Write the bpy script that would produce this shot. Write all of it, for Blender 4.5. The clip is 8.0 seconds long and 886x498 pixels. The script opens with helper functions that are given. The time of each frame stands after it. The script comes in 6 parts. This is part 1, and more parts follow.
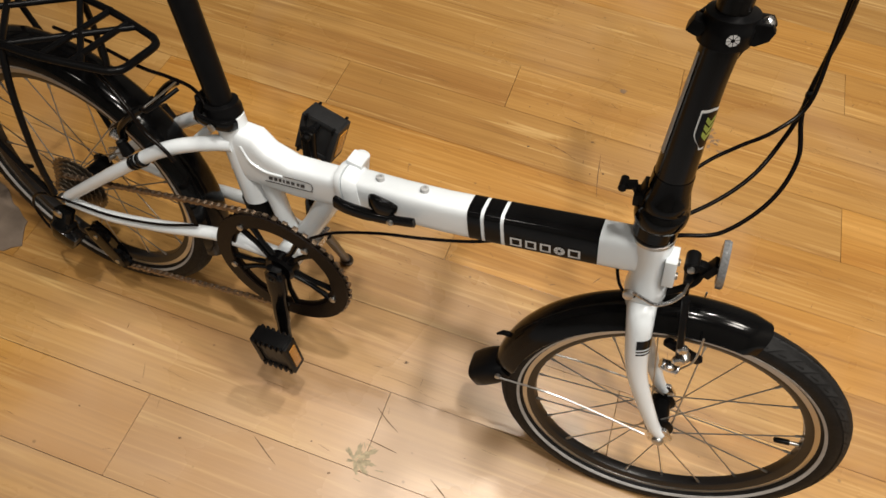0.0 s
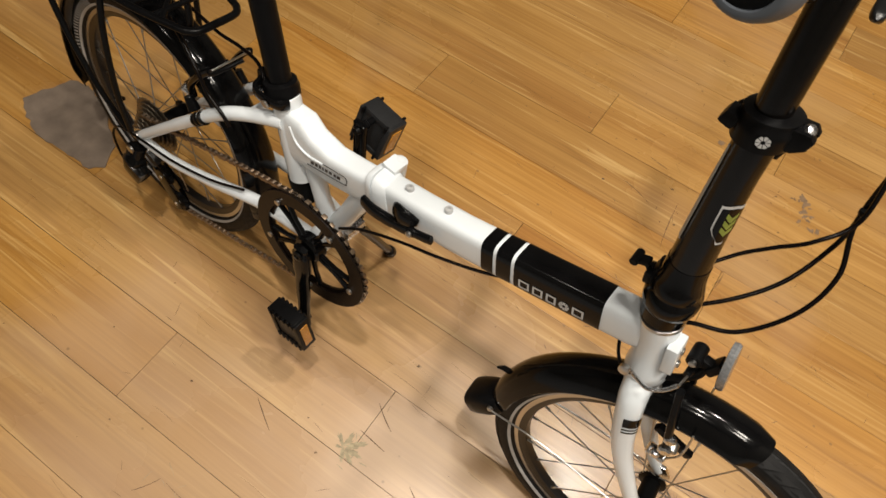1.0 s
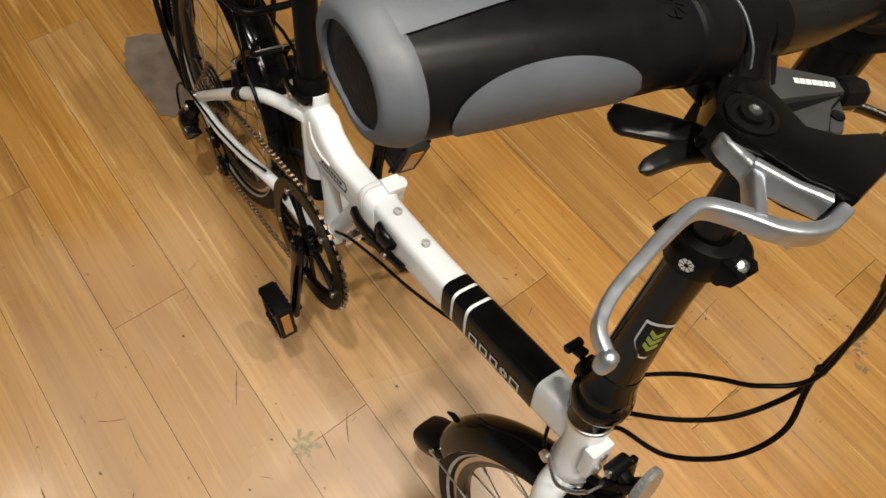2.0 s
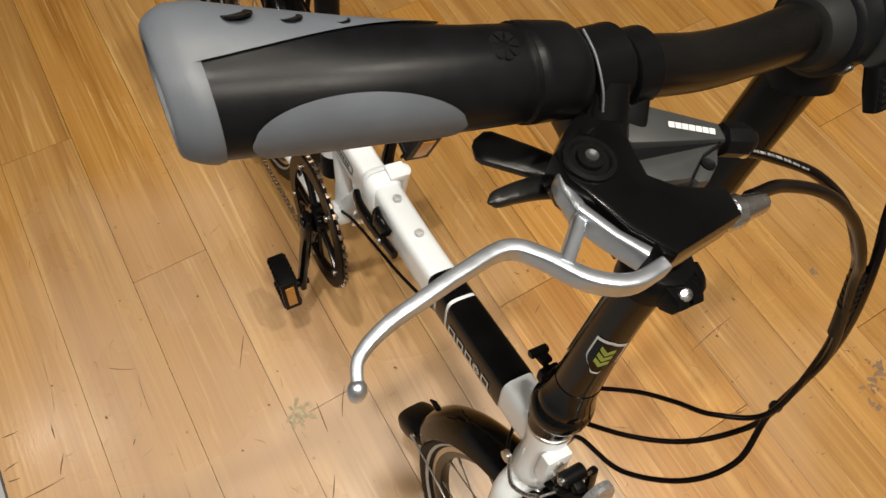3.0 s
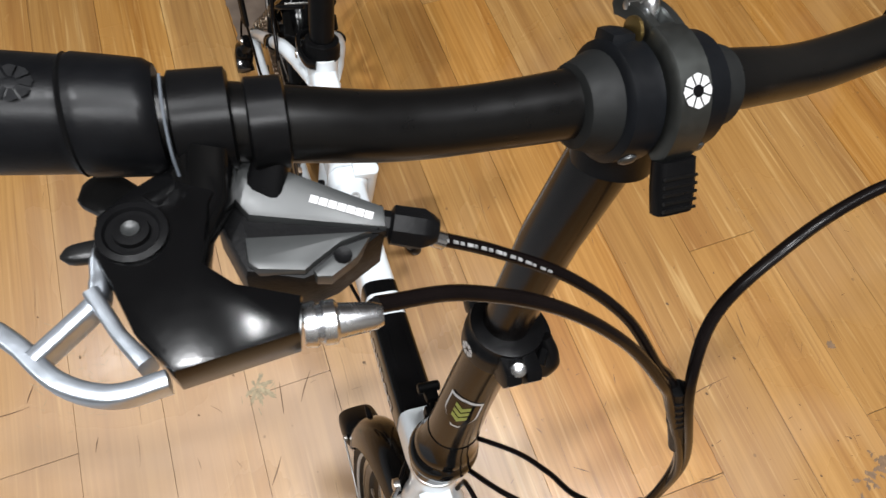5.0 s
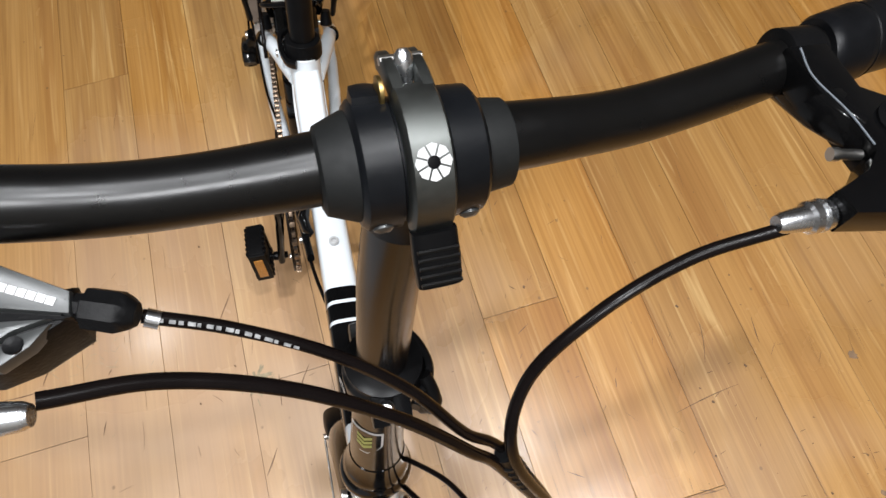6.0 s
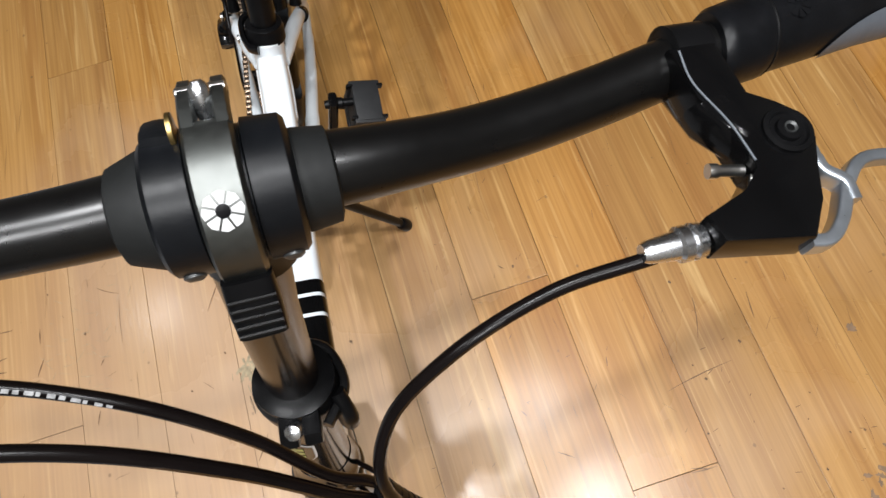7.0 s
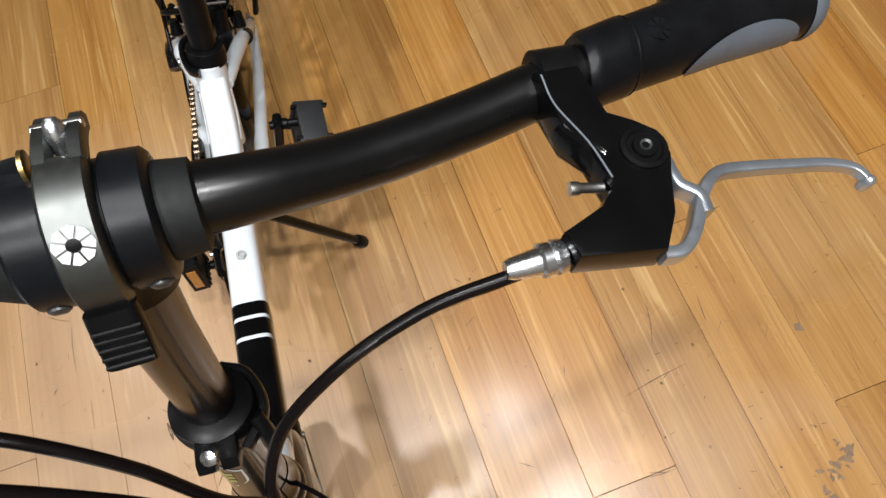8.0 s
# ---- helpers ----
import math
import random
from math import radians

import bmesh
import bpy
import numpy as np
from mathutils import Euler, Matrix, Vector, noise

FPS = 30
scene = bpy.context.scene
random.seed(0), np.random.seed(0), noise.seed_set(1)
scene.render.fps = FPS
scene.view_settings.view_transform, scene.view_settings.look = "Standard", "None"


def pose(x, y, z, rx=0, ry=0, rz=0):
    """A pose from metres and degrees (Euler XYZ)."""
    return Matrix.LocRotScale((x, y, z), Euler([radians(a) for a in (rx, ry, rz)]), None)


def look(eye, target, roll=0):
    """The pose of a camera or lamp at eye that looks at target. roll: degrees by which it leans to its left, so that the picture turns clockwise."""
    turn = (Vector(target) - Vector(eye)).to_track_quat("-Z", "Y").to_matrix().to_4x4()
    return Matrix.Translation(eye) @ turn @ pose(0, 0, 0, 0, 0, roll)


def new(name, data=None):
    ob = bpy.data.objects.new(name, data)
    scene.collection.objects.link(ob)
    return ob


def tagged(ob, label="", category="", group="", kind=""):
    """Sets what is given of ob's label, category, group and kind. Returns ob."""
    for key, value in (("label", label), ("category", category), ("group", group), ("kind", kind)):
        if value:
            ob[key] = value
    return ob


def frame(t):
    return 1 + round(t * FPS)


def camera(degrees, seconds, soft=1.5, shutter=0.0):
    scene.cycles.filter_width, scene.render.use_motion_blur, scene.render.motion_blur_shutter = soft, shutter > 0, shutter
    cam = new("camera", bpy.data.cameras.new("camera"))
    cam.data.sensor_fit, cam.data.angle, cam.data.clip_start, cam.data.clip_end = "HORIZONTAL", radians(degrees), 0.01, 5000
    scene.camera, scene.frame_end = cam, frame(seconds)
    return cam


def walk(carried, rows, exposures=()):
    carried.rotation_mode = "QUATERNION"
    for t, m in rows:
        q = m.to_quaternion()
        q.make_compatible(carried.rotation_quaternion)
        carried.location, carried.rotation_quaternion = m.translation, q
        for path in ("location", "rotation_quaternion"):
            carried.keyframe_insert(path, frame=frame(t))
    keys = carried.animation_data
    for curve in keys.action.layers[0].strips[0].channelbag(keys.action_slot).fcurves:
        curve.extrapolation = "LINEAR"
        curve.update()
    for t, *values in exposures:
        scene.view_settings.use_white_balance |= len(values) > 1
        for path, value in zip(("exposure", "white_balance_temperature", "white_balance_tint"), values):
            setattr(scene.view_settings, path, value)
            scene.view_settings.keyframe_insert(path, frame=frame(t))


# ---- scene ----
cam = camera(68.47, 8.0, soft=1.5, shutter=0.12)
PATH = [
    (0, (0.7576, -0.3602, 1.1830), (0.4602, 0.6067, -0.5423), 7.30),
    (0.5, (0.8198, -0.3165, 1.1916), (0.4377, 0.5670, -0.5615), 10.94),
    (1, (0.8214, -0.2673, 1.1993), (0.2968, 0.5206, -0.5625), 6.42),
    (1.5, (0.8590, -0.1931, 1.2012), (0.1818, 0.5120, -0.5435), 8.03),
    (1.7, (0.8761, -0.1652, 1.1991), (0.1641, 0.5032, -0.5462), 7.66),
    (2.8, (0.9211, -0.0885, 1.2139), (0.1656, 0.3830, -0.5769), 5.12),
    (3, (0.9225, -0.0739, 1.2155), (0.1556, 0.3841, -0.5739), 5.04),
    (3.5, (0.9231, -0.0292, 1.2121), (0.1508, 0.3633, -0.5905), 3.72),
    (4, (0.9237, 0.0003, 1.2040), (0.1929, 0.3786, -0.6189), 4.52),
    (4.2, (0.9173, -0.0014, 1.2074), (0.2118, 0.4023, -0.6199), 5.97),
    (5.3, (0.9373, 0.1179, 1.1977), (0.1085, 0.3152, -0.6118), 1.16),
    (5.5, (0.9320, 0.1402, 1.1999), (0.1060, 0.3143, -0.6132), -0.21),
    (6, (0.9238, 0.1864, 1.1971), (0.1314, 0.2634, -0.6376), -7.01),
    (6.5, (0.9141, 0.2191, 1.1896), (0.1779, 0.2246, -0.6700), -11.95),
    (7, (0.9083, 0.2515, 1.1840), (0.1906, 0.2513, -0.6828), -13.79),
    (7.5, (0.9107, 0.2815, 1.1870), (0.1866, 0.2933, -0.6773), -14.16),
    (8, (0.9166, 0.2858, 1.1884), (0.1814, 0.3722, -0.6695), -9.53),
]
walk(cam, [(t, look(eye, target, roll)) for t, eye, target, roll in PATH],
     [(0.0, -0.11, 6750, 10), (1.5, -0.20, 7050, 10), (3.0, -0.16, 7000, 10), (4.0, -0.03, 6400, 10), (5.5, 0.02, 5930, 10), (8.0, 0.03, 6030, 10)])

# ---- world and lamps ----
world = bpy.data.worlds.new("world")
scene.world = world
world.use_nodes = True
world.node_tree.nodes["Background"].inputs[0].default_value = (1.0, 0.86, 0.7, 1)
world.node_tree.nodes["Background"].inputs[1].default_value = 0.008


# ---- materials ----
def material(name, colour, rough=0.5, metal=0.0, coat=0.0, var=0.12, scale=40.0, bump=0.0, bump_scale=200.0, coat_rough=0.1, spec=0.5):
    m = bpy.data.materials.new(name)
    m.use_nodes = True
    nt = m.node_tree
    b = nt.nodes["Principled BSDF"]
    b.inputs["Metallic"].default_value = metal
    b.inputs["Specular IOR Level"].default_value = spec
    b.inputs["Coat Weight"].default_value = coat
    b.inputs["Coat Roughness"].default_value = coat_rough
    tc = nt.nodes.new("ShaderNodeTexCoord")
    n1 = nt.nodes.new("ShaderNodeTexNoise")
    n1.inputs["Scale"].default_value = scale
    n1.inputs["Detail"].default_value = 6.0
    nt.links.new(tc.outputs["Object"], n1.inputs["Vector"])
    ramp = nt.nodes.new("ShaderNodeValToRGB")
    ramp.color_ramp.elements[0].position = 0.3
    ramp.color_ramp.elements[1].position = 0.7
    ramp.color_ramp.elements[0].color = (*[c * (1 - var) for c in colour], 1)
    ramp.color_ramp.elements[1].color = (*[min(1, c * (1 + var)) for c in colour], 1)
    nt.links.new(n1.outputs["Fac"], ramp.inputs["Fac"])
    nt.links.new(ramp.outputs["Color"], b.inputs["Base Color"])
    n2 = nt.nodes.new("ShaderNodeTexNoise")
    n2.inputs["Scale"].default_value = scale * 4.3
    n2.inputs["Detail"].default_value = 4.0
    nt.links.new(tc.outputs["Object"], n2.inputs["Vector"])
    mr = nt.nodes.new("ShaderNodeMapRange")
    mr.inputs["To Min"].default_value = max(0.02, rough * 0.8)
    mr.inputs["To Max"].default_value = min(1.0, rough * 1.25)
    nt.links.new(n2.outputs["Fac"], mr.inputs["Value"])
    nt.links.new(mr.outputs["Result"], b.inputs["Roughness"])
    if bump:
        n3 = nt.nodes.new("ShaderNodeTexNoise")
        n3.inputs["Scale"].default_value = bump_scale
        n3.inputs["Detail"].default_value = 5.0
        nt.links.new(tc.outputs["Object"], n3.inputs["Vector"])
        bp = nt.nodes.new("ShaderNodeBump")
        bp.inputs["Strength"].default_value = bump
        bp.inputs["Distance"].default_value = 0.001
        nt.links.new(n3.outputs["Fac"], bp.inputs["Height"])
        nt.links.new(bp.outputs["Normal"], b.inputs["Normal"])
    return m


WHITE = material("white_paint", (0.71, 0.755, 0.79), 0.3, coat=0.6, var=0.03, scale=15, coat_rough=0.08)
BLACK_GLOSS = material("black_gloss", (0.003, 0.003, 0.0032), 0.12, spec=0.20, coat=0.0, var=0.2, scale=25)
BLACK_SATIN = material("black_satin", (0.0035, 0.0035, 0.0038), 0.3, spec=0.11, var=0.2, scale=60, bump=0.05, bump_scale=900)
BLACK_PLASTIC = material("black_plastic", (0.0035, 0.0035, 0.0038), 0.4, spec=0.11, var=0.25, scale=50, bump=0.15, bump_scale=700)
BAR_BLACK = material("bar_black", (0.0024, 0.0023, 0.0023), 0.29, spec=0.34, var=0.1, scale=30, bump=0.01, bump_scale=900)
STEM_BLACK = material("stem_black", (0.0028, 0.0022, 0.0020), 0.20, spec=0.32, var=0.1, scale=30, bump=0.01, bump_scale=900)
CLAMP_GREY = material("clamp_grey", (0.0035, 0.004, 0.005), 0.36, spec=0.18, var=0.2, scale=60, bump=0.05, bump_scale=700)
COLLAR = material("collar_rubber", (0.0065, 0.007, 0.007), 0.6, spec=0.2, var=0.12, scale=60, bump=0.04, bump_scale=900)
WHITE_WALL = material("white_wall", (0.2, 0.19, 0.17), 0.85, var=0.03, scale=3, bump=0.15, bump_scale=60)
RUBBER = material("rubber", (0.0035, 0.0037, 0.0044), 0.34, spec=0.15, var=0.3, scale=70, bump=0.05, bump_scale=700)
GRIP_GREY = material("grip_grey", (0.078, 0.089, 0.105), 0.5, var=0.08, scale=60, bump=0.06, bump_scale=900)
TYRE = material("tyre_rubber", (0.008, 0.008, 0.0082), 0.55, spec=0.16, var=0.3, scale=40, bump=0.3, bump_scale=500)
TREAD = material("tread_rubber", (0.012, 0.012, 0.0122), 0.62, spec=0.2, var=0.3, scale=60, bump=0.2, bump_scale=500)
STRIPE = material("reflective_stripe", (0.42, 0.42, 0.42), 0.4, var=0.12, scale=60)
ALU = material("aluminium", (0.62, 0.63, 0.65), 0.26, metal=1.0, var=0.06, scale=80)
LEVER_ALU = material("lever_aluminium", (0.45, 0.49, 0.54), 0.30, metal=0.9, var=0.2, scale=45, bump=0.12, bump_scale=220)
LEVER_BLACK = material("lever_black", (0.006, 0.006, 0.006), 0.32, spec=0.35, var=0.2, scale=60, bump=0.03, bump_scale=600)
STEEL = material("steel", (0.5, 0.49, 0.47), 0.3, metal=1.0, var=0.15, scale=120)
SPOKE = material("spoke_steel", (0.42, 0.41, 0.4), 0.35, metal=1.0, var=0.1, scale=90)
CHAIN = material("chain_steel", (0.23, 0.17, 0.12), 0.38, metal=0.9, var=0.35, scale=200)
RING_BLACK = material("chainring_black", (0.007, 0.0045, 0.0035), 0.36, spec=0.12, var=0.25, scale=60)
CABLE = material("cable_housing", (0.0036, 0.0026, 0.0025), 0.24, spec=0.13, var=0.2, scale=60)
AMBER = material("amber_reflector", (0.36, 0.15, 0.02), 0.25, coat=0.5, var=0.2, scale=300)
CLEAR = material("clear_reflector", (0.2, 0.205, 0.21), 0.25, metal=0.3, var=0.3, scale=250)
SPROCKET = material("sprocket_steel", (0.20, 0.165, 0.125), 0.35, metal=0.9, var=0.3, scale=120)
PRINT = material("white_print", (0.5, 0.5, 0.5), 0.4, var=0.05, scale=80)
PRINT_WORN = material("worn_print", (0.20, 0.20, 0.20), 0.5, var=0.5, scale=400)
PRINT_DARK = material("dark_print", (0.03, 0.03, 0.035), 0.4, var=0.1, scale=80)
BADGE_GREEN = material("badge_green", (0.20, 0.26, 0.05), 0.35, coat=0.4, var=0.1, scale=80)
PEDAL_GREY = material("pedal_grey", (0.012, 0.0125, 0.0135), 0.5, spec=0.35, var=0.2, scale=70, bump=0.1, bump_scale=500)
STRAP = material("anodised_black", (0.11, 0.115, 0.11), 0.42, metal=1.0, var=0.1, scale=60, bump=0.015, bump_scale=900)
BRACKET = material("bracket_black", (0.0024, 0.0024, 0.0026), 0.15, spec=0.2, var=0.2, scale=50, bump=0.02, bump_scale=500)
RIM_BLACK = material("rim_black", (0.012, 0.011, 0.011), 0.3, spec=0.4, var=0.15, scale=20)
RIM = material("rim_aluminium", (0.55, 0.54, 0.52), 0.3, metal=1.0, var=0.05, scale=6)
SCRATCH = material("scratch_brown", (0.125, 0.068, 0.032), 0.6, var=0.4, scale=90)
STAIN = material("worn_patch", (0.33, 0.27, 0.17), 0.7, var=0.35, scale=90)
SHIFT_GREY = material("shifter_grey", (0.038, 0.040, 0.040), 0.35, metal=0.3, var=0.1, scale=80)
BRASS = material("brass", (0.34, 0.24, 0.09), 0.35, metal=1.0, var=0.1, scale=80)
CEILING = material("ceiling_paint", (0.16, 0.15, 0.14), 0.9, var=0.04, scale=3, bump=0.2, bump_scale=60)
PLASTER = material("plaster", (0.20, 0.19, 0.17), 0.85, var=0.04, scale=3, bump=0.2, bump_scale=60)
TILE_GREY = material("grey_tile", (0.322, 0.329, 0.341), 0.35, var=0.08, scale=8, bump=0.05, bump_scale=80)
STAIN_DARK = material("dull_stain", (0.20, 0.125, 0.07), 0.55, var=0.3, scale=120)
RAG = material("grey_stain", (0.165, 0.125, 0.095), 0.6, var=0.18, scale=30, bump=0.2, bump_scale=120)


def wood(name):
    m = bpy.data.materials.new(name)
    m.use_nodes = True
    nt = m.node_tree
    N, K = nt.nodes.new, nt.links.new
    b = nt.nodes["Principled BSDF"]
    tc, oi = N("ShaderNodeTexCoord"), N("ShaderNodeObjectInfo")
    # each board shifts the grain by its own random amount
    sc = N("ShaderNodeMath"); sc.operation = "MULTIPLY"; sc.inputs[1].default_value = 37.0
    K(oi.outputs["Random"], sc.inputs[0])
    comb = N("ShaderNodeCombineXYZ")
    K(sc.outputs[0], comb.inputs[0]); K(sc.outputs[0], comb.inputs[1])
    add = N("ShaderNodeVectorMath"); add.operation = "ADD"
    K(tc.outputs["Object"], add.inputs[0]); K(comb.outputs[0], add.inputs[1])

    def streak(sx, sy, detail, dist=0.0):
        mp = N("ShaderNodeMapping")
        mp.inputs["Scale"].default_value = (sx, sy, 1)
        K(add.outputs[0], mp.inputs["Vector"])
        n = N("ShaderNodeTexNoise")
        n.inputs["Scale"].default_value = 1.0
        n.inputs["Detail"].default_value = detail
        n.inputs["Distortion"].default_value = dist
        K(mp.outputs[0], n.inputs["Vector"])
        return n.outputs["Fac"]

    broad = streak(0.7, 14.0, 3.0, 0.5)
    fine = streak(2.2, 150.0, 5.0, 0.2)
    line = streak(1.9, 48.0, 4.0, 1.5)
    # the same wear runs on over the boards
    wm = N("ShaderNodeTexNoise"); wm.inputs["Scale"].default_value = 2.3; wm.inputs["Detail"].default_value = 5.0; wm.inputs["Distortion"].default_value = 0.5
    geo = N("ShaderNodeNewGeometry")
    K(geo.outputs["Position"], wm.inputs["Vector"])
    r1 = N("ShaderNodeValToRGB")
    e = r1.color_ramp.elements
    e[0].position, e[0].color = 0.28, (0.320, 0.153, 0.043, 1)
    e[1].position, e[1].color = 0.74, (0.475, 0.270, 0.092, 1)
    mid = e.new(0.5); mid.color = (0.408, 0.218, 0.066, 1)
    K(broad, r1.inputs["Fac"])
    # pale long streaks in the grain
    lr = N("ShaderNodeMapRange"); lr.inputs["From Min"].default_value = 0.565; lr.inputs["From Max"].default_value = 0.70
    lr.inputs["To Min"].default_value = 0.0; lr.inputs["To Max"].default_value = 0.78
    K(line, lr.inputs["Value"])
    pale = N("ShaderNodeMix"); pale.data_type = "RGBA"
    # some boards are plain, others strongly figured
    f1 = N("ShaderNodeMath"); f1.operation = "MULTIPLY"; f1.inputs[1].default_value = 13.7
    K(oi.outputs["Random"], f1.inputs[0])
    f2 = N("ShaderNodeMath"); f2.operation = "FRACT"
    K(f1.outputs[0], f2.inputs[0])
    f3 = N("ShaderNodeMapRange"); f3.inputs["To Min"].default_value = 0.35; f3.inputs["To Max"].default_value = 0.95
    K(f2.outputs[0], f3.inputs["Value"])
    figure = N("ShaderNodeMath"); figure.operation = "MULTIPLY"
    K(lr.outputs[0], figure.inputs[0]); K(f3.outputs[0], figure.inputs[1])
    K(figure.outputs[0], pale.inputs[0]); K(r1.outputs["Color"], pale.inputs[6]); pale.inputs[7].default_value = (0.65, 0.43, 0.18, 1)
    # thin dark lines in the grain
    dl = N("ShaderNodeMapRange"); dl.inputs["From Min"].default_value = 0.58; dl.inputs["From Max"].default_value = 0.76
    dl.inputs["To Min"].default_value = 0.0; dl.inputs["To Max"].default_value = 0.52
    K(streak(1.5, 36.0, 4.0, 1.4), dl.inputs["Value"])
    dark = N("ShaderNodeMix"); dark.data_type = "RGBA"
    K(dl.outputs[0], dark.inputs[0]); K(pale.outputs[2], dark.inputs[6]); dark.inputs[7].default_value = (0.20, 0.09, 0.028, 1)
    r2 = N("ShaderNodeValToRGB")
    r2.color_ramp.elements[0].position, r2.color_ramp.elements[0].color = 0.34, (0.80, 0.74, 0.66, 1)
    r2.color_ramp.elements[1].position, r2.color_ramp.elements[1].color = 0.62, (1.08, 1.08, 1.08, 1)
    K(fine, r2.inputs["Fac"])
    mul = N("ShaderNodeMix"); mul.data_type = "RGBA"; mul.blend_type = "MULTIPLY"; mul.inputs[0].default_value = 0.68
    K(dark.outputs[2], mul.inputs[6]); K(r2.outputs["Color"], mul.inputs[7])
    # tone of the whole board
    tone = N("ShaderNodeMapRange"); tone.inputs["To Min"].default_value = 0.90; tone.inputs["To Max"].default_value = 1.08
    K(oi.outputs["Random"], tone.inputs["Value"])
    hsv = N("ShaderNodeHueSaturation")
    h1 = N("ShaderNodeMath"); h1.operation = "MULTIPLY"; h1.inputs[1].default_value = 7.31
    K(oi.outputs["Random"], h1.inputs[0])
    h2 = N("ShaderNodeMath"); h2.operation = "FRACT"
    K(h1.outputs[0], h2.inputs[0])
    hue = N("ShaderNodeMapRange"); hue.inputs["To Min"].default_value = 0.497; hue.inputs["To Max"].default_value = 0.504
    K(h2.outputs[0], hue.inputs["Value"]); K(hue.outputs[0], hsv.inputs["Hue"])
    sat = N("ShaderNodeMapRange"); sat.inputs["To Min"].default_value = 1.08; sat.inputs["To Max"].default_value = 0.97
    K(h2.outputs[0], sat.inputs["Value"]); K(sat.outputs[0], hsv.inputs["Saturation"])
    K(tone.outputs[0], hsv.inputs["Value"]); K(mul.outputs[2], hsv.inputs["Color"])
    # dull worn blotches
    r3 = N("ShaderNodeMapRange"); r3.inputs["From Min"].default_value = 0.45; r3.inputs["From Max"].default_value = 0.75
    r3.inputs["To Min"].default_value = 0.0; r3.inputs["To Max"].default_value = 0.42
    K(wm.outputs["Fac"], r3.inputs["Value"])
    # pale pool of lamp glare painted into the boards, fading from this centre
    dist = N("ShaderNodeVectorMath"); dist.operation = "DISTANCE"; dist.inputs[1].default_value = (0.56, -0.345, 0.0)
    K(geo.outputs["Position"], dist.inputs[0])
    glare = N("ShaderNodeMapRange"); glare.inputs["From Min"].default_value = 0.12; glare.inputs["From Max"].default_value = 0.72
    glare.inputs["To Min"].default_value = 0.55; glare.inputs["To Max"].default_value = -0.10
    K(dist.outputs["Value"], glare.inputs["Value"])
    # worn blotches and painted glare share one pale tint
    wear_glare = N("ShaderNodeMath"); wear_glare.operation = "ADD"; wear_glare.use_clamp = True
    K(r3.outputs[0], wear_glare.inputs[0]); K(glare.outputs[0], wear_glare.inputs[1])
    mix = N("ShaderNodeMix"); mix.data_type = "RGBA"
    K(wear_glare.outputs[0], mix.inputs[0]); K(hsv.outputs["Color"], mix.inputs[6]); mix.inputs[7].default_value = (0.47, 0.315, 0.195, 1)
    # short dark scratches and specks
    mp = N("ShaderNodeMapping"); mp.inputs["Scale"].default_value = (26, 30, 1)
    K(add.outputs[0], mp.inputs["Vector"])
    vo = N("ShaderNodeTexVoronoi"); vo.inputs["Scale"].default_value = 0.55; vo.inputs["Randomness"].default_value = 1.0
    K(mp.outputs[0], vo.inputs["Vector"])
    sp = N("ShaderNodeMapRange"); sp.inputs["From Min"].default_value = 0.035; sp.inputs["From Max"].default_value = 0.06
    sp.inputs["To Min"].default_value = 0.55; sp.inputs["To Max"].default_value = 0.0
    K(vo.outputs["Distance"], sp.inputs["Value"])
    mix2 = N("ShaderNodeMix"); mix2.data_type = "RGBA"
    K(sp.outputs[0], mix2.inputs[0]); K(mix.outputs[2], mix2.inputs[6]); mix2.inputs[7].default_value = (0.13, 0.07, 0.03, 1)
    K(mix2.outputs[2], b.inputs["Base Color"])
    rr = N("ShaderNodeMapRange"); rr.inputs["To Min"].default_value = 0.36; rr.inputs["To Max"].default_value = 0.60
    K(wm.outputs["Fac"], rr.inputs["Value"]); K(rr.outputs[0], b.inputs["Roughness"])
    b.inputs["Coat Weight"].default_value = 0.85
    cr = N("ShaderNodeMapRange"); cr.inputs["From Min"].default_value = 0.35; cr.inputs["From Max"].default_value = 0.7
    cr.inputs["To Min"].default_value = 0.18; cr.inputs["To Max"].default_value = 0.38
    K(wm.outputs["Fac"], cr.inputs["Value"]); K(cr.outputs[0], b.inputs["Coat Roughness"])
    bp = N("ShaderNodeBump"); bp.inputs["Strength"].default_value = 0.28; bp.inputs["Distance"].default_value = 0.001
    K(fine, bp.inputs["Height"]); K(bp.outputs["Normal"], b.inputs["Normal"])
    # the varnish lies in small waves, pitted along the grain
    wv = N("ShaderNodeMapping"); wv.inputs["Scale"].default_value = (60, 220, 1)
    K(add.outputs[0], wv.inputs["Vector"])
    wn = N("ShaderNodeTexNoise"); wn.inputs["Scale"].default_value = 1.0; wn.inputs["Detail"].default_value = 4.0
    K(wv.outputs[0], wn.inputs["Vector"])
    cb = N("ShaderNodeBump"); cb.inputs["Strength"].default_value = 0.16; cb.inputs["Distance"].default_value = 0.001
    K(wn.outputs["Fac"], cb.inputs["Height"]); K(cb.outputs["Normal"], b.inputs["Coat Normal"])
    return m


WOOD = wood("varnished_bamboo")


def glow(name, colour, strength):
    m = bpy.data.materials.new(name)
    m.use_nodes = True
    b = m.node_tree.nodes["Principled BSDF"]
    b.inputs["Emission Color"].default_value = (*colour, 1)
    b.inputs["Emission Strength"].default_value = strength
    return m


LAMP_GLOW = glow("lamp_diffuser", (1.0, 0.9, 0.78), 6.0)


# ---- mesh helpers ----
V = Vector


PLACE = [Matrix()]


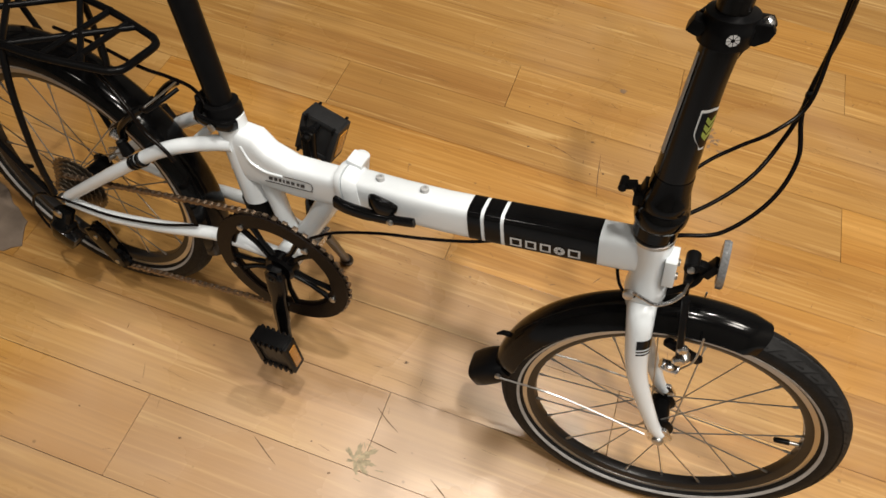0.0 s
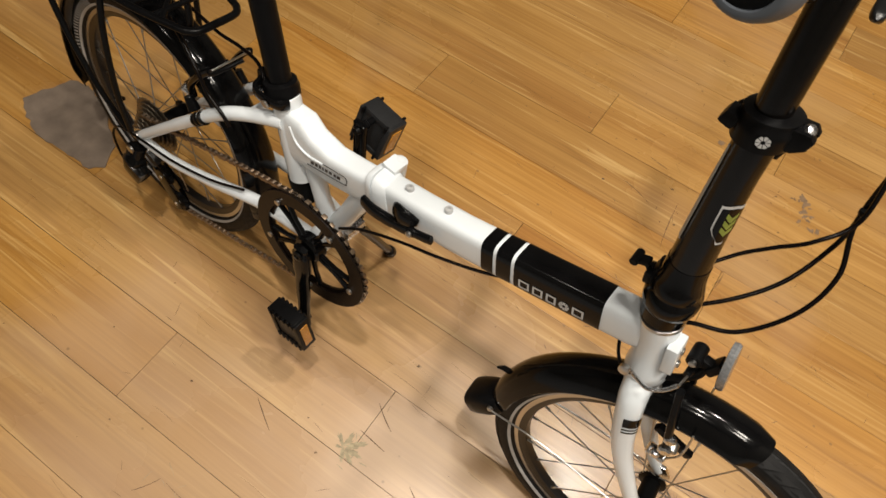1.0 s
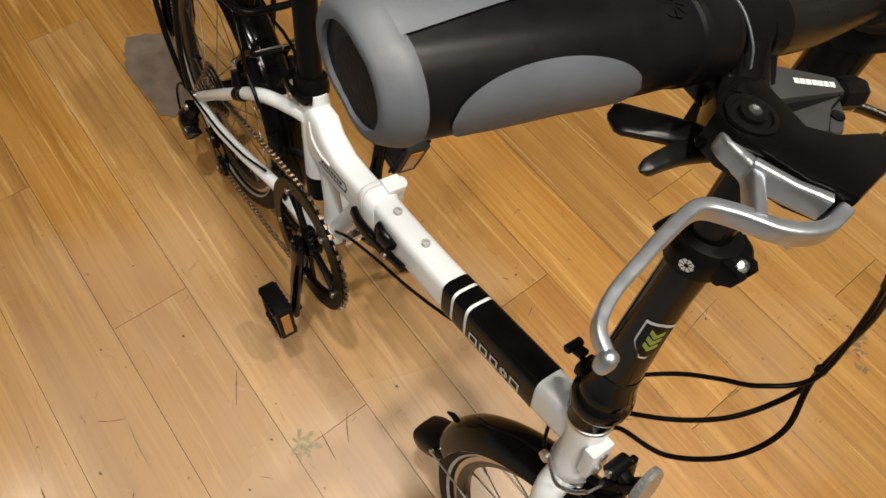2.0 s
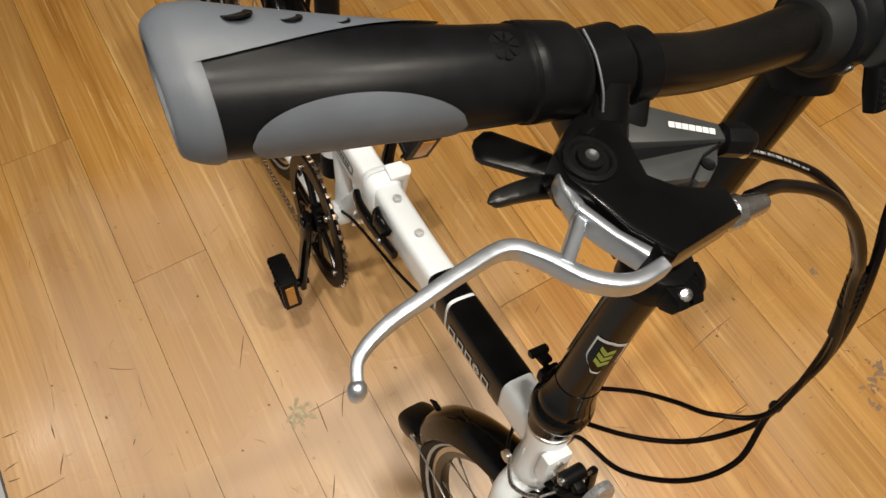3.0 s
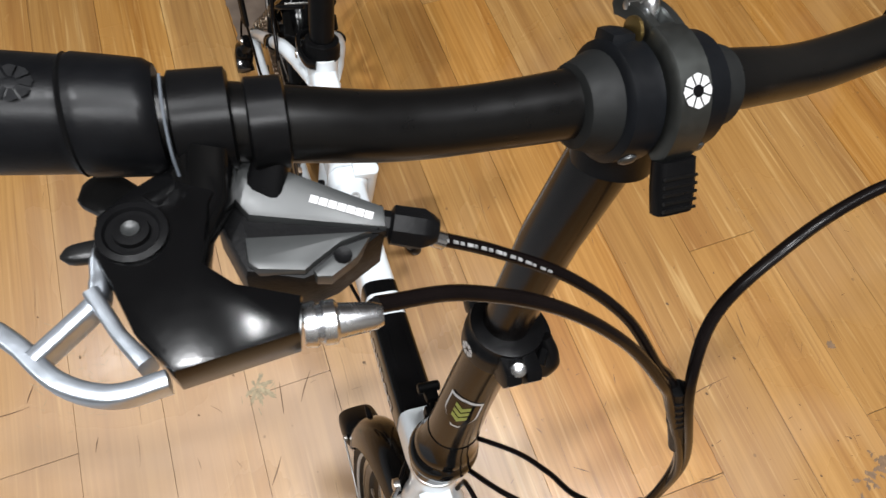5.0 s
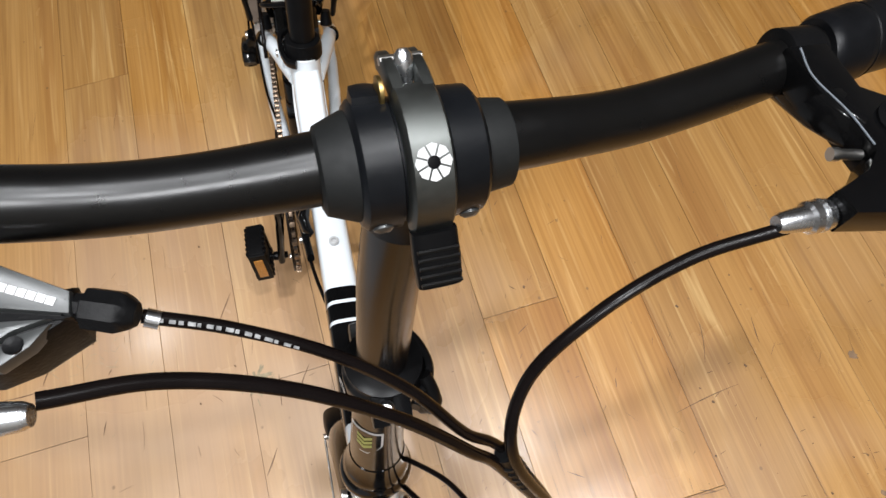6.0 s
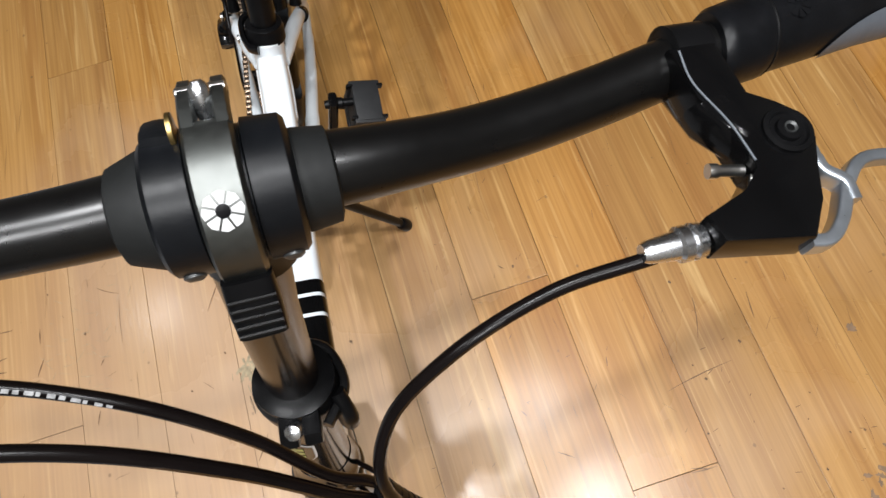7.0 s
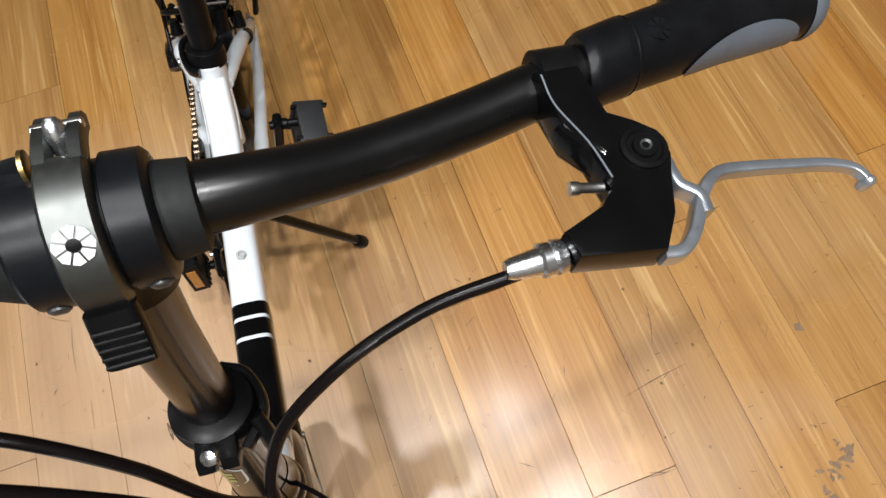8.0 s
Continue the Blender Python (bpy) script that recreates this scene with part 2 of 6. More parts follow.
def ease(v, lo, hi):
    """0 below lo, 1 above hi, smooth between."""
    f = min(1.0, max(0.0, (v - lo) / (hi - lo)))
    return f * f * (3 - 2 * f)


def settle(p):
    """The frame's true stance: the rear sits further back, the head tube lower, the front axle further back."""
    high, front = ease(p.z, 0.28, 0.50), ease(p.x, 0.80, 0.92)
    dx = -0.014 * (1 - ease(p.x, 0.36, 0.54)) - front * (0.019 - 0.014 * high)
    dz = -0.025 * ease(p.x, 0.30, 0.65) * high + 0.004 * front * (1 - high)
    return V((p.x + dx, p.y, p.z + dz))


BARS = Matrix.Translation((0.8454, -0.0408, 1.0356)) @ pose(0, 0, 0, 1.52, -1.216, -0.289) @ Matrix.Scale(1.03, 4) @ Matrix.Translation((-0.8351, 0.0374, -1.0586))


def hang(p):
    """What reaches from the head tube up to the bar."""
    sway = ease(p.z, 0.62, 0.82) * (1 - ease(p.z, 0.95, 1.03))
    return settle(p).lerp(BARS @ p, ease(p.z, 0.62, 0.97)) + V((-0.009, -0.0055, 0.003)) * sway


def part(name, bm, mat, parent=None, label="", smooth=True):
    me = bpy.data.meshes.new(name)
    if isinstance(PLACE[0], Matrix):
        bmesh.ops.transform(bm, matrix=PLACE[0], verts=bm.verts)
    else:
        for v in bm.verts:
            v.co = PLACE[0](v.co)
    bmesh.ops.recalc_face_normals(bm, faces=bm.faces[:])
    bm.to_mesh(me)
    bm.free()
    me.materials.append(mat)
    if smooth:
        me.polygons.foreach_set("use_smooth", [True] * len(me.polygons))
        me.set_sharp_from_angle(angle=radians(38))
    ob = new(name, me)
    if parent is not None:
        ob.parent = parent
    if label:
        tagged(ob, label=label)
    return ob


def empty(name, m=None):
    ob = new(name)
    ob.empty_display_size = 0.05
    if m is not None:
        ob.matrix_basis = m
    return ob


def curve(points, n=8):
    """A smooth line through the points."""
    p = [V(q) for q in points]
    p = [2 * p[0] - p[1]] + p + [2 * p[-1] - p[-2]]
    out = []
    for a, b, c, d in zip(p, p[1:], p[2:], p[3:]):
        for k in range(n):
            t = k / n
            out.append(0.5 * (2 * b + (c - a) * t + (2 * a - 5 * b + 4 * c - d) * t * t + (3 * b - a - 3 * c + d) * t ** 3))
    return out + [p[-2]]


def loft(bm, rings, closed=False, caps=True):
    vs = [[bm.verts.new(p) for p in r] for r in rings]
    n = len(vs[0])
    pairs = list(zip(vs, vs[1:])) + ([(vs[-1], vs[0])] if closed else [])
    for a, b in pairs:
        for k in range(n):
            bm.faces.new((a[k], a[(k + 1) % n], b[(k + 1) % n], b[k]))
    if caps and not closed:
        bm.faces.new(vs[0][::-1])
        bm.faces.new(vs[-1])
    return bm


def frames_along(path, up=(0, 0, 1)):
    """Tangent, side and up at each point of a line, turning as little as possible."""
    path = [V(p) for p in path]
    tang = [((path[min(i + 1, len(path) - 1)] - path[max(i - 1, 0)])).normalized() for i in range(len(path))]
    u = V(up)
    out = []
    for t in tang:
        u = u - t * u.dot(t)
        if u.length < 1e-4:
            u = t.orthogonal()
        u.normalize()
        out.append((t, t.cross(u), u.copy()))
    return path, out


def tube(path, r, seg=12, bm=None, up=(0, 0, 1), closed=False, caps=True):
    """A round tube; r may be a number or a list of radii."""
    bm = bm or bmesh.new()
    path, fr = frames_along(path, up)
    rs = r if isinstance(r, (list, tuple)) else [r] * len(path)
    rings = []
    for p, (t, s, u), q in zip(path, fr, rs):
        rings.append([p + (s * math.cos(2 * math.pi * k / seg) + u * math.sin(2 * math.pi * k / seg)) * q for k in range(seg)])
    return loft(bm, rings, closed, caps)


def shaped(path, halves, power=4.0, seg=24, bm=None, up=(0, 0, 1)):
    """A beam with a rounded-box section: half widths (side, up) at each point."""
    bm = bm or bmesh.new()
    path, fr = frames_along(path, up)
    rings = []
    for p, (t, s, u), (hw, hh) in zip(path, fr, halves):
        ring = []
        for k in range(seg):
            a = 2 * math.pi * k / seg
            c, d = math.cos(a), math.sin(a)
            ring.append(p + s * (hw * math.copysign(abs(c) ** (2 / power), c)) + u * (hh * math.copysign(abs(d) ** (2 / power), d)))
        rings.append(ring)
    return loft(bm, rings)


def lathe(profile, origin, axis, seg=32, bm=None, up=None):
    """Turns a profile of (distance along the axis, radius) about the axis."""
    bm = bm or bmesh.new()
    axis = V(axis).normalized()
    s = axis.orthogonal().normalized() if up is None else (V(up) - axis * V(up).dot(axis)).normalized()
    u = axis.cross(s)
    rings = []
    for h, r in profile:
        rings.append([V(origin) + axis * h + (s * math.cos(2 * math.pi * k / seg) + u * math.sin(2 * math.pi * k / seg)) * max(r, 1e-4) for k in range(seg)])
    return loft(bm, rings)


def box(bm, centre, size, m=None, bevel=0.0):
    """A box with bevelled edges."""
    b2 = bmesh.new()
    bmesh.ops.create_cube(b2, size=1.0)
    bmesh.ops.scale(b2, vec=size, verts=b2.verts)
    if bevel:
        bmesh.ops.bevel(b2, geom=b2.edges[:], offset=bevel, segments=2, profile=0.7, affect="EDGES")
    mt = Matrix.Translation(centre) @ (m.to_4x4() if m is not None else Matrix())
    idx = {}
    for v in b2.verts:
        idx[v] = bm.verts.new(mt @ v.co)
    for f in b2.faces:
        bm.faces.new([idx[v] for v in f.verts])
    b2.free()
    return bm


def plate(outline, z0, z1, bm=None, bevel=0.0, put=None):
    """A flat plate from an outline in (a, b), between two heights; put maps (a, b, h) to the place."""
    b2 = bmesh.new()
    f = b2.faces.new([b2.verts.new((a, b, z0)) for a, b in outline])
    r = bmesh.ops.extrude_face_region(b2, geom=[f])
    bmesh.ops.translate(b2, vec=(0, 0, z1 - z0), verts=[g for g in r["geom"] if isinstance(g, bmesh.types.BMVert)])
    if bevel:
        edges = [e for e in b2.edges if abs(e.verts[0].co.z - e.verts[1].co.z) < 1e-6]
        bmesh.ops.bevel(b2, geom=edges, offset=bevel, segments=2, profile=0.6, affect="EDGES")
    bm = bm or bmesh.new()
    idx = {v: bm.verts.new(put(*v.co) if put else v.co) for v in b2.verts}
    for f in b2.faces:
        bm.faces.new([idx[v] for v in f.verts])
    b2.free()
    return bm


def moved(bm, m):
    bmesh.ops.transform(bm, matrix=m, verts=bm.verts)
    return bm


# ---- room ----
SKEW = 4.5
floor_pose = pose(0, 0, 0, 0, 0, SKEW)
bm = bmesh.new()
box(bm, (0, 0.75, -0.065), (7.0, 7.0, 0.09))
floor = tagged(part("floor", bm, PLASTER, None, smooth=False), "varnished strip wood floor in long orange-brown boards", "floor", kind="structure")
floor.matrix_basis = floor_pose
EDGE = -0.6860
bm = bmesh.new()
box(bm, (0, EDGE - 1.064, -0.011), (6.4, 2.12, 0.02), bevel=0.002)
border = tagged(part("floor_border", bm, TILE_GREY, None, smooth=False), "pale grey stone border beside the wooden floor", "floor", kind="structure")
border.matrix_basis = floor_pose
for name, c, s in (("wall_north", (0, 3.05, 1.6), (6.4, 0.1, 3.2)), ("wall_south", (0, -2.75, 1.6), (6.4, 0.1, 3.2)),
                   ("wall_east", (3.05, 0.15, 1.6), (0.1, 5.7, 3.2)), ("wall_west", (-3.05, 0.15, 1.6), (0.1, 5.7, 3.2))):
    tagged(part(name, box(bmesh.new(), c, s), WHITE_WALL if name == "wall_west" else PLASTER, None, smooth=False), "plain off-white plastered wall of the room", "wall", kind="structure").matrix_basis = floor_pose
tagged(part("ceiling", box(bmesh.new(), (0, 0.15, 3.25), (6.4, 5.9, 0.1)), CEILING, None, smooth=False), "plain dark ceiling above the bicycle", "ceiling", kind="structure").matrix_basis = floor_pose

LAMPS = [((-0.75, -1.70, 3.14), 8, 0.05), ((0.95, -1.26, 3.14), 19, 0.05), ((0.46, 0.54, 3.14), 12, 0.05), ((1.15, 0.85, 3.14), 34, 0.05), ((0.80, -0.10, 3.14), 36, 0.045), ((1.95, -0.35, 3.14), 30, 0.2), ((1.95, 0.40, 3.14), 38, 0.2)]
for (x, y, z), watts, rad in LAMPS:
    lamp = tagged(empty("ceiling_light", pose(x, y, z)), "round white ceiling spotlight with a glowing diffuser", "lamp", group="ceiling lights")
    bm = lathe([(0.0, rad + 0.015), (0.0, rad + 0.03), (0.055, rad + 0.03), (0.06, rad + 0.02)], (0, 0, 0), (0, 0, 1), 32)
    part("housing", bm, PLASTER, lamp)
    part("diffuser", lathe([(-0.004, rad - 0.01), (-0.002, rad), (0.0, rad)], (0, 0, 0), (0, 0, 1), 32), LAMP_GLOW, lamp, "glowing lamp diffuser")
    light = bpy.data.lights.new("ceiling_lamp", "AREA")
    light.shape, light.size, light.energy, light.color = "DISK", rad * 2, watts, (1.0, 0.96, 0.90)
    lo = new("ceiling_lamp", light)
    lo.matrix_basis = pose(x, y, z - 0.02)

# ---- the bicycle: x forward, y to its left, z up from the ground; it leans on its stand ----
LEAN_Y = 0.1835
bicycle = tagged(empty("bicycle", pose(0, 0, 0, -math.degrees(math.atan(LEAN_Y)), 0, 0)),
                 "white folding bicycle with black fittings leaning on its kickstand", "bicycle")
PLACE[0] = settle
REAR = (0.0, 0.243)
FRONT = (1.022, 0.239)
AX0, AXD = V((0.866, 0, 0.6)), V((-0.2588, 0, 0.9659))
STEER = Matrix.Translation(AX0) @ Matrix.Rotation(radians(4.0), 4, AXD) @ Matrix.Translation(-AX0)
ST0, STD = V((0.863, 0, 0.605)), V((-0.152, 0.018, 1.0)).normalized()


def stem_at(z):
    return ST0 + STD * ((z - 0.6) / STD.z)


# frame
frame_body = empty("frame")
frame_body.parent = bicycle


TUBE_W, TUBE_H = 0.0198, 0.0258


def main_axis(x):
    return V((x, 0, 0.489 + (x - 0.528) * 0.258))


bm = shaped([main_axis(x) for x in (0.496, 0.56, 0.62, 0.70, 0.78, 0.845, 0.872)],
            [(TUBE_W, 0.0262), (TUBE_W, 0.026), (TUBE_W, TUBE_H), (TUBE_W, TUBE_H), (TUBE_W, TUBE_H), (TUBE_W, TUBE_H), (0.0165, TUBE_H)], 4.2, 36)
part("front_tube", bm, WHITE, frame_body)
bm = shaped([(0.320, 0, 0.456), (0.345, 0, 0.452), (0.37, 0, 0.447), (0.41, 0, 0.4480), (0.45, 0, 0.4600), (0.481, 0, 0.4705)],
            [(0.020, 0.040), (0.0205, 0.046), (0.0203, 0.035), (0.0200, 0.0280), (0.0195, 0.0265), (0.0195, 0.0255)], 4.4, 32)
part("rear_tube", bm, WHITE, frame_body)
# raised rib where the rear tube meets the seat tube
for s in (-1, 1):
    bm = tube(curve([(0.336, s * 0.0195, 0.478), (0.350, s * 0.0205, 0.458), (0.373, s * 0.0205, 0.451), (0.398, s * 0.0198, 0.456)], 6), 0.0022, 8)
    part("weld_rib", bm, WHITE, frame_body)
# hinge
bm = bmesh.new()
shaped([(0.475, 0, 0.4745), (0.4785, 0, 0.4755), (0.484, 0, 0.477)], [(0.024, 0.030), (0.0255, 0.0325), (0.0255, 0.0325)], 3.4, 32, bm)
shaped([(0.4855, 0, 0.4775), (0.496, 0, 0.480), (0.504, 0, 0.482)], [(0.0255, 0.0325), (0.025, 0.0315), (0.021, 0.027)], 3.4, 32, bm)
part("frame_hinge", bm, WHITE, frame_body, "white frame hinge flanges")
bm = bmesh.new()
lathe([(0, 0.006), (0.002, 0.009), (0.079, 0.009), (0.081, 0.006)], (0.485, 0.029, 0.434), (0.0, 0, 1), 20, bm)
box(bm, (0.4835, 0.018, 0.509), (0.021, 0.026, 0.012), bevel=0.003)
part("hinge_pin", bm, WHITE, frame_body)
bm = shaped(curve([(0.478, -0.033, 0.473), (0.496, -0.036, 0.4755), (0.53, -0.034, 0.4815), (0.562, -0.031, 0.490), (0.586, -0.029, 0.498)], 5),
            [(0.005, 0.010)] * 5 + [(0.0055, 0.0095)] * 5 + [(0.005, 0.008)] * 5 + [(0.0045, 0.0065)] * 6, 3.0, 16)
hinge_lever = part("hinge_lever", bm, BLACK_GLOSS, frame_body, "glossy black hinge locking lever")
bm = shaped([(0.520, -0.024, 0.502), (0.525, -0.028, 0.502), (0.538, -0.032, 0.503), (0.551, -0.029, 0.502), (0.557, -0.023, 0.500)],
            [(0.003, 0.006), (0.006, 0.012), (0.007, 0.0155), (0.006, 0.013), (0.003, 0.007)], 2.2, 16)
part("hinge_latch", bm, BLACK_GLOSS, hinge_lever)
part("hinge_bolt", lathe([(0, 0.0045), (0.003, 0.0045), (0.004, 0.003)], (0.556, -0.036, 0.488), (0, -1, 0), 14), STEEL, hinge_lever)
# threaded bosses on top of the tube
for x in (0.530, 0.592):
    c = main_axis(x) + V((-0.007, 0, TUBE_H - 0.001))
    part("bottle_boss", lathe([(0, 0.0056), (0.0052, 0.0056), (0.006, 0.0048), (0.006, 0.0030), (0.003, 0.0025)], c, (-0.25, 0, 0.97), 18), STRIPE, frame_body, "steel threaded boss")


def wrap(x0, x1, lift=0.0008, low=-0.6):
    """A band of film round the top and sides of the front tube."""
    bm2 = bmesh.new()
    path, fr = frames_along([main_axis(x0 + (x1 - x0) * k / 6) for k in range(7)])
    rows = []
    n = 26
    for p, (t, s, u) in zip(path, fr):
        row = []
        for k in range(n + 1):
            a = radians(-32 + 244 * k / n)
            c, d = math.cos(a), math.sin(a)
            row.append(bm2.verts.new(p + s * ((TUBE_W + lift) * math.copysign(abs(c) ** (2 / 4.2), c)) + u * ((TUBE_H + lift) * math.copysign(abs(d) ** (2 / 4.2), d))))
        rows.append(row)
    for a, b in zip(rows, rows[1:]):
        for k in range(n):
            bm2.faces.new((a[k], a[k + 1], b[k + 1], b[k]))
    return bm2


for a, b in ((0.654, 0.671), (0.6755, 0.696), (0.7005, 0.8125)):
    part("band", wrap(a, b), BLACK_GLOSS, frame_body, "glossy black film band")


def on_side(s, h, lift=0.0017):
    """A place on the front tube's right side: distance along it, height from its middle."""
    p = main_axis(s)
    w = TUBE_W * (1 - min(0.98, abs(h) / TUBE_H) ** 4.2) ** (1 / 4.2)
    return V((p.x - h * 0.25, -(w + lift), p.z + h * 0.968))


def patch(x0, x1, h0, h1, bm2, n=4, lift=0.0017):
    vs = [[bm2.verts.new(on_side(x0 + (x1 - x0) * i / n, h0 + (h1 - h0) * j / n, lift)) for i in range(n + 1)] for j in range(n + 1)]
    for j in range(n):
        for i in range(n):
            bm2.faces.new((vs[j][i], vs[j][i + 1], vs[j + 1][i + 1], vs[j + 1][i]))
    return bm2


# plain white marks in the size of the lettering
for x0, x1 in ((0.708, 0.7225), (0.727, 0.7405), (0.745, 0.758), (0.7785, 0.793)):
    bm = bmesh.new()
    patch(x0, x1, -0.0145, -0.0120, bm)
    patch(x0, x1, -0.0035, -0.0010, bm)
    patch(x0, x0 + 0.0025, -0.0120, -0.0035, bm)
    patch(x1 - 0.0025, x1, -0.0120, -0.0035, bm)
    part("side_mark", bm, PRINT, frame_body, "plain white mark on the black band")
bm = bmesh.new()
inner = []
for k in range(8):
    a0 = 2 * math.pi * k / 8
    wedge = [bm.verts.new(on_side(0.7683 + r * math.cos(a0 + d), -0.0078 + r * math.sin(a0 + d))) for r, d in ((0.0028, -0.28), (0.0068, -0.32), (0.0068, 0.32), (0.0028, 0.28))]
    bm.faces.new(wedge)
    inner += [wedge[0], wedge[3]]
core = [bm.verts.new(on_side(0.7683 + 0.0022 * math.cos(2 * math.pi * k / 16), -0.0078 + 0.0022 * math.sin(2 * math.pi * k / 16))) for k in range(16)]
for k in range(16):
    bm.faces.new((inner[k], inner[(k + 1) % 16], core[(k + 1) % 16], core[k]))
part("round_mark", bm, PRINT, frame_body, "round white mark of eight wedges")


def rear_side(x, z):
    return V((x, -0.0210, z - 0.002))


bm = bmesh.new()
for x0, x1 in ((0.378, 0.384), (0.386, 0.391), (0.393, 0.397), (0.399, 0.402), (0.404, 0.409), (0.411, 0.416), (0.419, 0.423), (0.4245, 0.430)):
    za, zb = 0.4415 + (x0 - 0.378) * 0.29, 0.4415 + (x1 - 0.378) * 0.29
    bm.faces.new([bm.verts.new(rear_side(*q)) for q in ((x0, za), (x1, zb), (x1, zb + 0.006), (x0, za + 0.006))])
part("model_mark", bm, PRINT_DARK, frame_body, "plain dark marks on the white tube")
bm = bmesh.new()
loop = [(0.372, 0.4355), (0.434, 0.4535), (0.440, 0.4585), (0.4405, 0.4665), (0.434, 0.4695), (0.400, 0.4600)]
tube(curve([rear_side(a, b) for a, b in loop], 6), 0.0006, 6, bm)
part("model_outline", bm, PRINT_DARK, frame_body)

# seat tube, bottom bracket and struts
SEAT0, SEATD = V((0.309, 0, 0.503)), V((-0.245, 0, 1.0)).normalized()


def seat_at(z):
    return SEAT0 + SEATD * ((z - 0.503) / SEATD.z)


part("seat_tube", lathe([(0, 0.0215), (0.143, 0.0212), (0.145, 0.0195)], seat_at(0.368), SEATD, 28), WHITE, frame_body)
BB = V((0.403, 0, 0.288))
bm = lathe([(-0.036, 0.018), (-0.034, 0.0205), (0.034, 0.0205), (0.036, 0.018)], BB, (0, 1, 0), 28)
part("bottom_bracket", bm, WHITE, frame_body)
part("down_strut", tube([BB + V((0.004, 0, 0.01)), (0.432, 0, 0.36), (0.462, 0, 0.450)], [0.016, 0.0145, 0.016], 20), WHITE, frame_body)
part("seat_strut", tube([BB + V((-0.004, 0, 0.012)), (0.383, 0, 0.35), (0.362, 0, 0.42)], [0.017, 0.013, 0.015], 20), WHITE, frame_body)
for s in (-1, 1):
    bm = tube(curve([(0.318, s * 0.014, 0.470), (0.285, s * 0.026, 0.464), (0.22, s * 0.043, 0.434), (0.12, s * 0.057, 0.350), (0.012, s * 0.062, 0.250)], 8),
              [0.0115] * 9 + [0.0108] * 8 + [0.0102] * 8 + [0.0095] * 8, 18)
    stay = part("seat_stay", bm, WHITE, frame_body)
    bm = bmesh.new()
    for k, w in ((0, 0.006), (0.013, 0.0035), (0.0215, 0.0035)):
        a = V((0.189 - k * 0.76, s * 0.0520 + s * k * 0.07, 0.4095 - k * 0.62))
        d = V((-0.76, s * 0.07, -0.63)).normalized()
        lathe([(0, 0.0112), (w, 0.0112)], a, d, 18, bm)
    part("stay_band", bm, BLACK_GLOSS, stay, "black striped film band")
    bm = tube(curve([BB + V((-0.004, s * 0.03, 0.0)), (0.30, s * 0.042, 0.293), (0.18, s * 0.054, 0.262), (0.09, s * 0.061, 0.243), (0.010, s * 0.064, 0.240)], 8),
              [0.0118] * 9 + [0.0105] * 8 + [0.0098] * 8 + [0.0088] * 8, 18)
    part("chain_stay", bm, WHITE, frame_body)
    out = [(-0.016, 0.226), (0.012, 0.226), (0.03, 0.238), (0.03, 0.262), (0.008, 0.262), (-0.012, 0.252)]
    bm = plate(out, s * 0.0605 - 0.003, s * 0.0605 + 0.003, bevel=0.001, put=lambda a, b, h: V((a, h, b)))
    part("dropout", bm, ALU, frame_body)
bm = bmesh.new()
tube([(0.262, -0.032, 0.453), (0.262, 0.032, 0.453)], 0.007, 14, bm)
part("stay_bridge", bm, WHITE, frame_body)
# head tube
bm = lathe([(-0.093, 0.0225), (-0.091, 0.0258), (-0.084, 0.0268), (-0.076, 0.0262), (-0.062, 0.0232), (-0.050, 0.0225), (-0.02, 0.0225), (-0.008, 0.0242), (0.004, 0.0242), (0.006, 0.022)], AX0, AXD, 36)
part("head_tube", bm, WHITE, frame_body)
bm = bmesh.new()
box(bm, V((0.8995, -0.006, 0.572)), (0.014, 0.030, 0.040), Matrix.Rotation(radians(-15), 4, "Y"), bevel=0.0025)
part("luggage_block", bm, WHITE, frame_body, "white front luggage mounting block")
for dz in (-0.011, 0.011):
    bm = lathe([(0, 0.0045), (0.0025, 0.0045), (0.0027, 0.0028)], V((0.9068 - dz * 0.26, -0.006, 0.572 + dz)), (0.966, 0, 0.26), 14)
    part("mount_bolt", bm, STEEL, frame_body)

# seat post and saddle
PLACE[0] = lambda p: settle(p) + V((-0.006, 0, 0.004))
post = empty("seatpost")
post.parent = bicycle
part("post_tube", lathe([(0, 0.013), (0.004, 0.0168), (0.60, 0.0168), (0.602, 0.014)], seat_at(0.335), SEATD, 32), BLACK_SATIN, post, "matt black seatpost tube")
part("bottom_plug", lathe([(-0.024, 0.015), (-0.020, 0.0195), (0.028, 0.0205), (0.03, 0.018)], seat_at(0.337), SEATD, 28), BLACK_PLASTIC, post)
collar = empty("seat_collar")
collar.parent = bicycle
bm = lathe([(0, 0.0228), (0.002, 0.0252), (0.016, 0.0252), (0.019, 0.0235), (0.024, 0.0235), (0.026, 0.0205)], seat_at(0.497), SEATD, 36)
part("collar_ring", bm, BLACK_SATIN, collar, "black seat clamp ring")
bm = bmesh.new()
c = seat_at(0.508)
box(bm, c + V((-0.030, 0.004, 0.002)), (0.018, 0.026, 0.022), bevel=0.003)
shaped(curve([c + V((-0.034, 0.012, 0.0)), c + V((-0.026, -0.024, -0.002)), c + V((-0.004, -0.0295, -0.004)), c + V((0.02, -0.024, -0.004)), c + V((0.027, -0.012, -0.004))], 5),
       [(0.004, 0.008)] * 21, 3, 12, bm)
part("quick_release", bm, BLACK_GLOSS, collar)
part("collar_bolt", lathe([(0, 0.0055), (0.002, 0.0055), (0.0025, 0.003)], c + V((0.004, -0.0345, -0.005)), (0, -1, 0), 16), STEEL, collar)
top = seat_at(0.93)
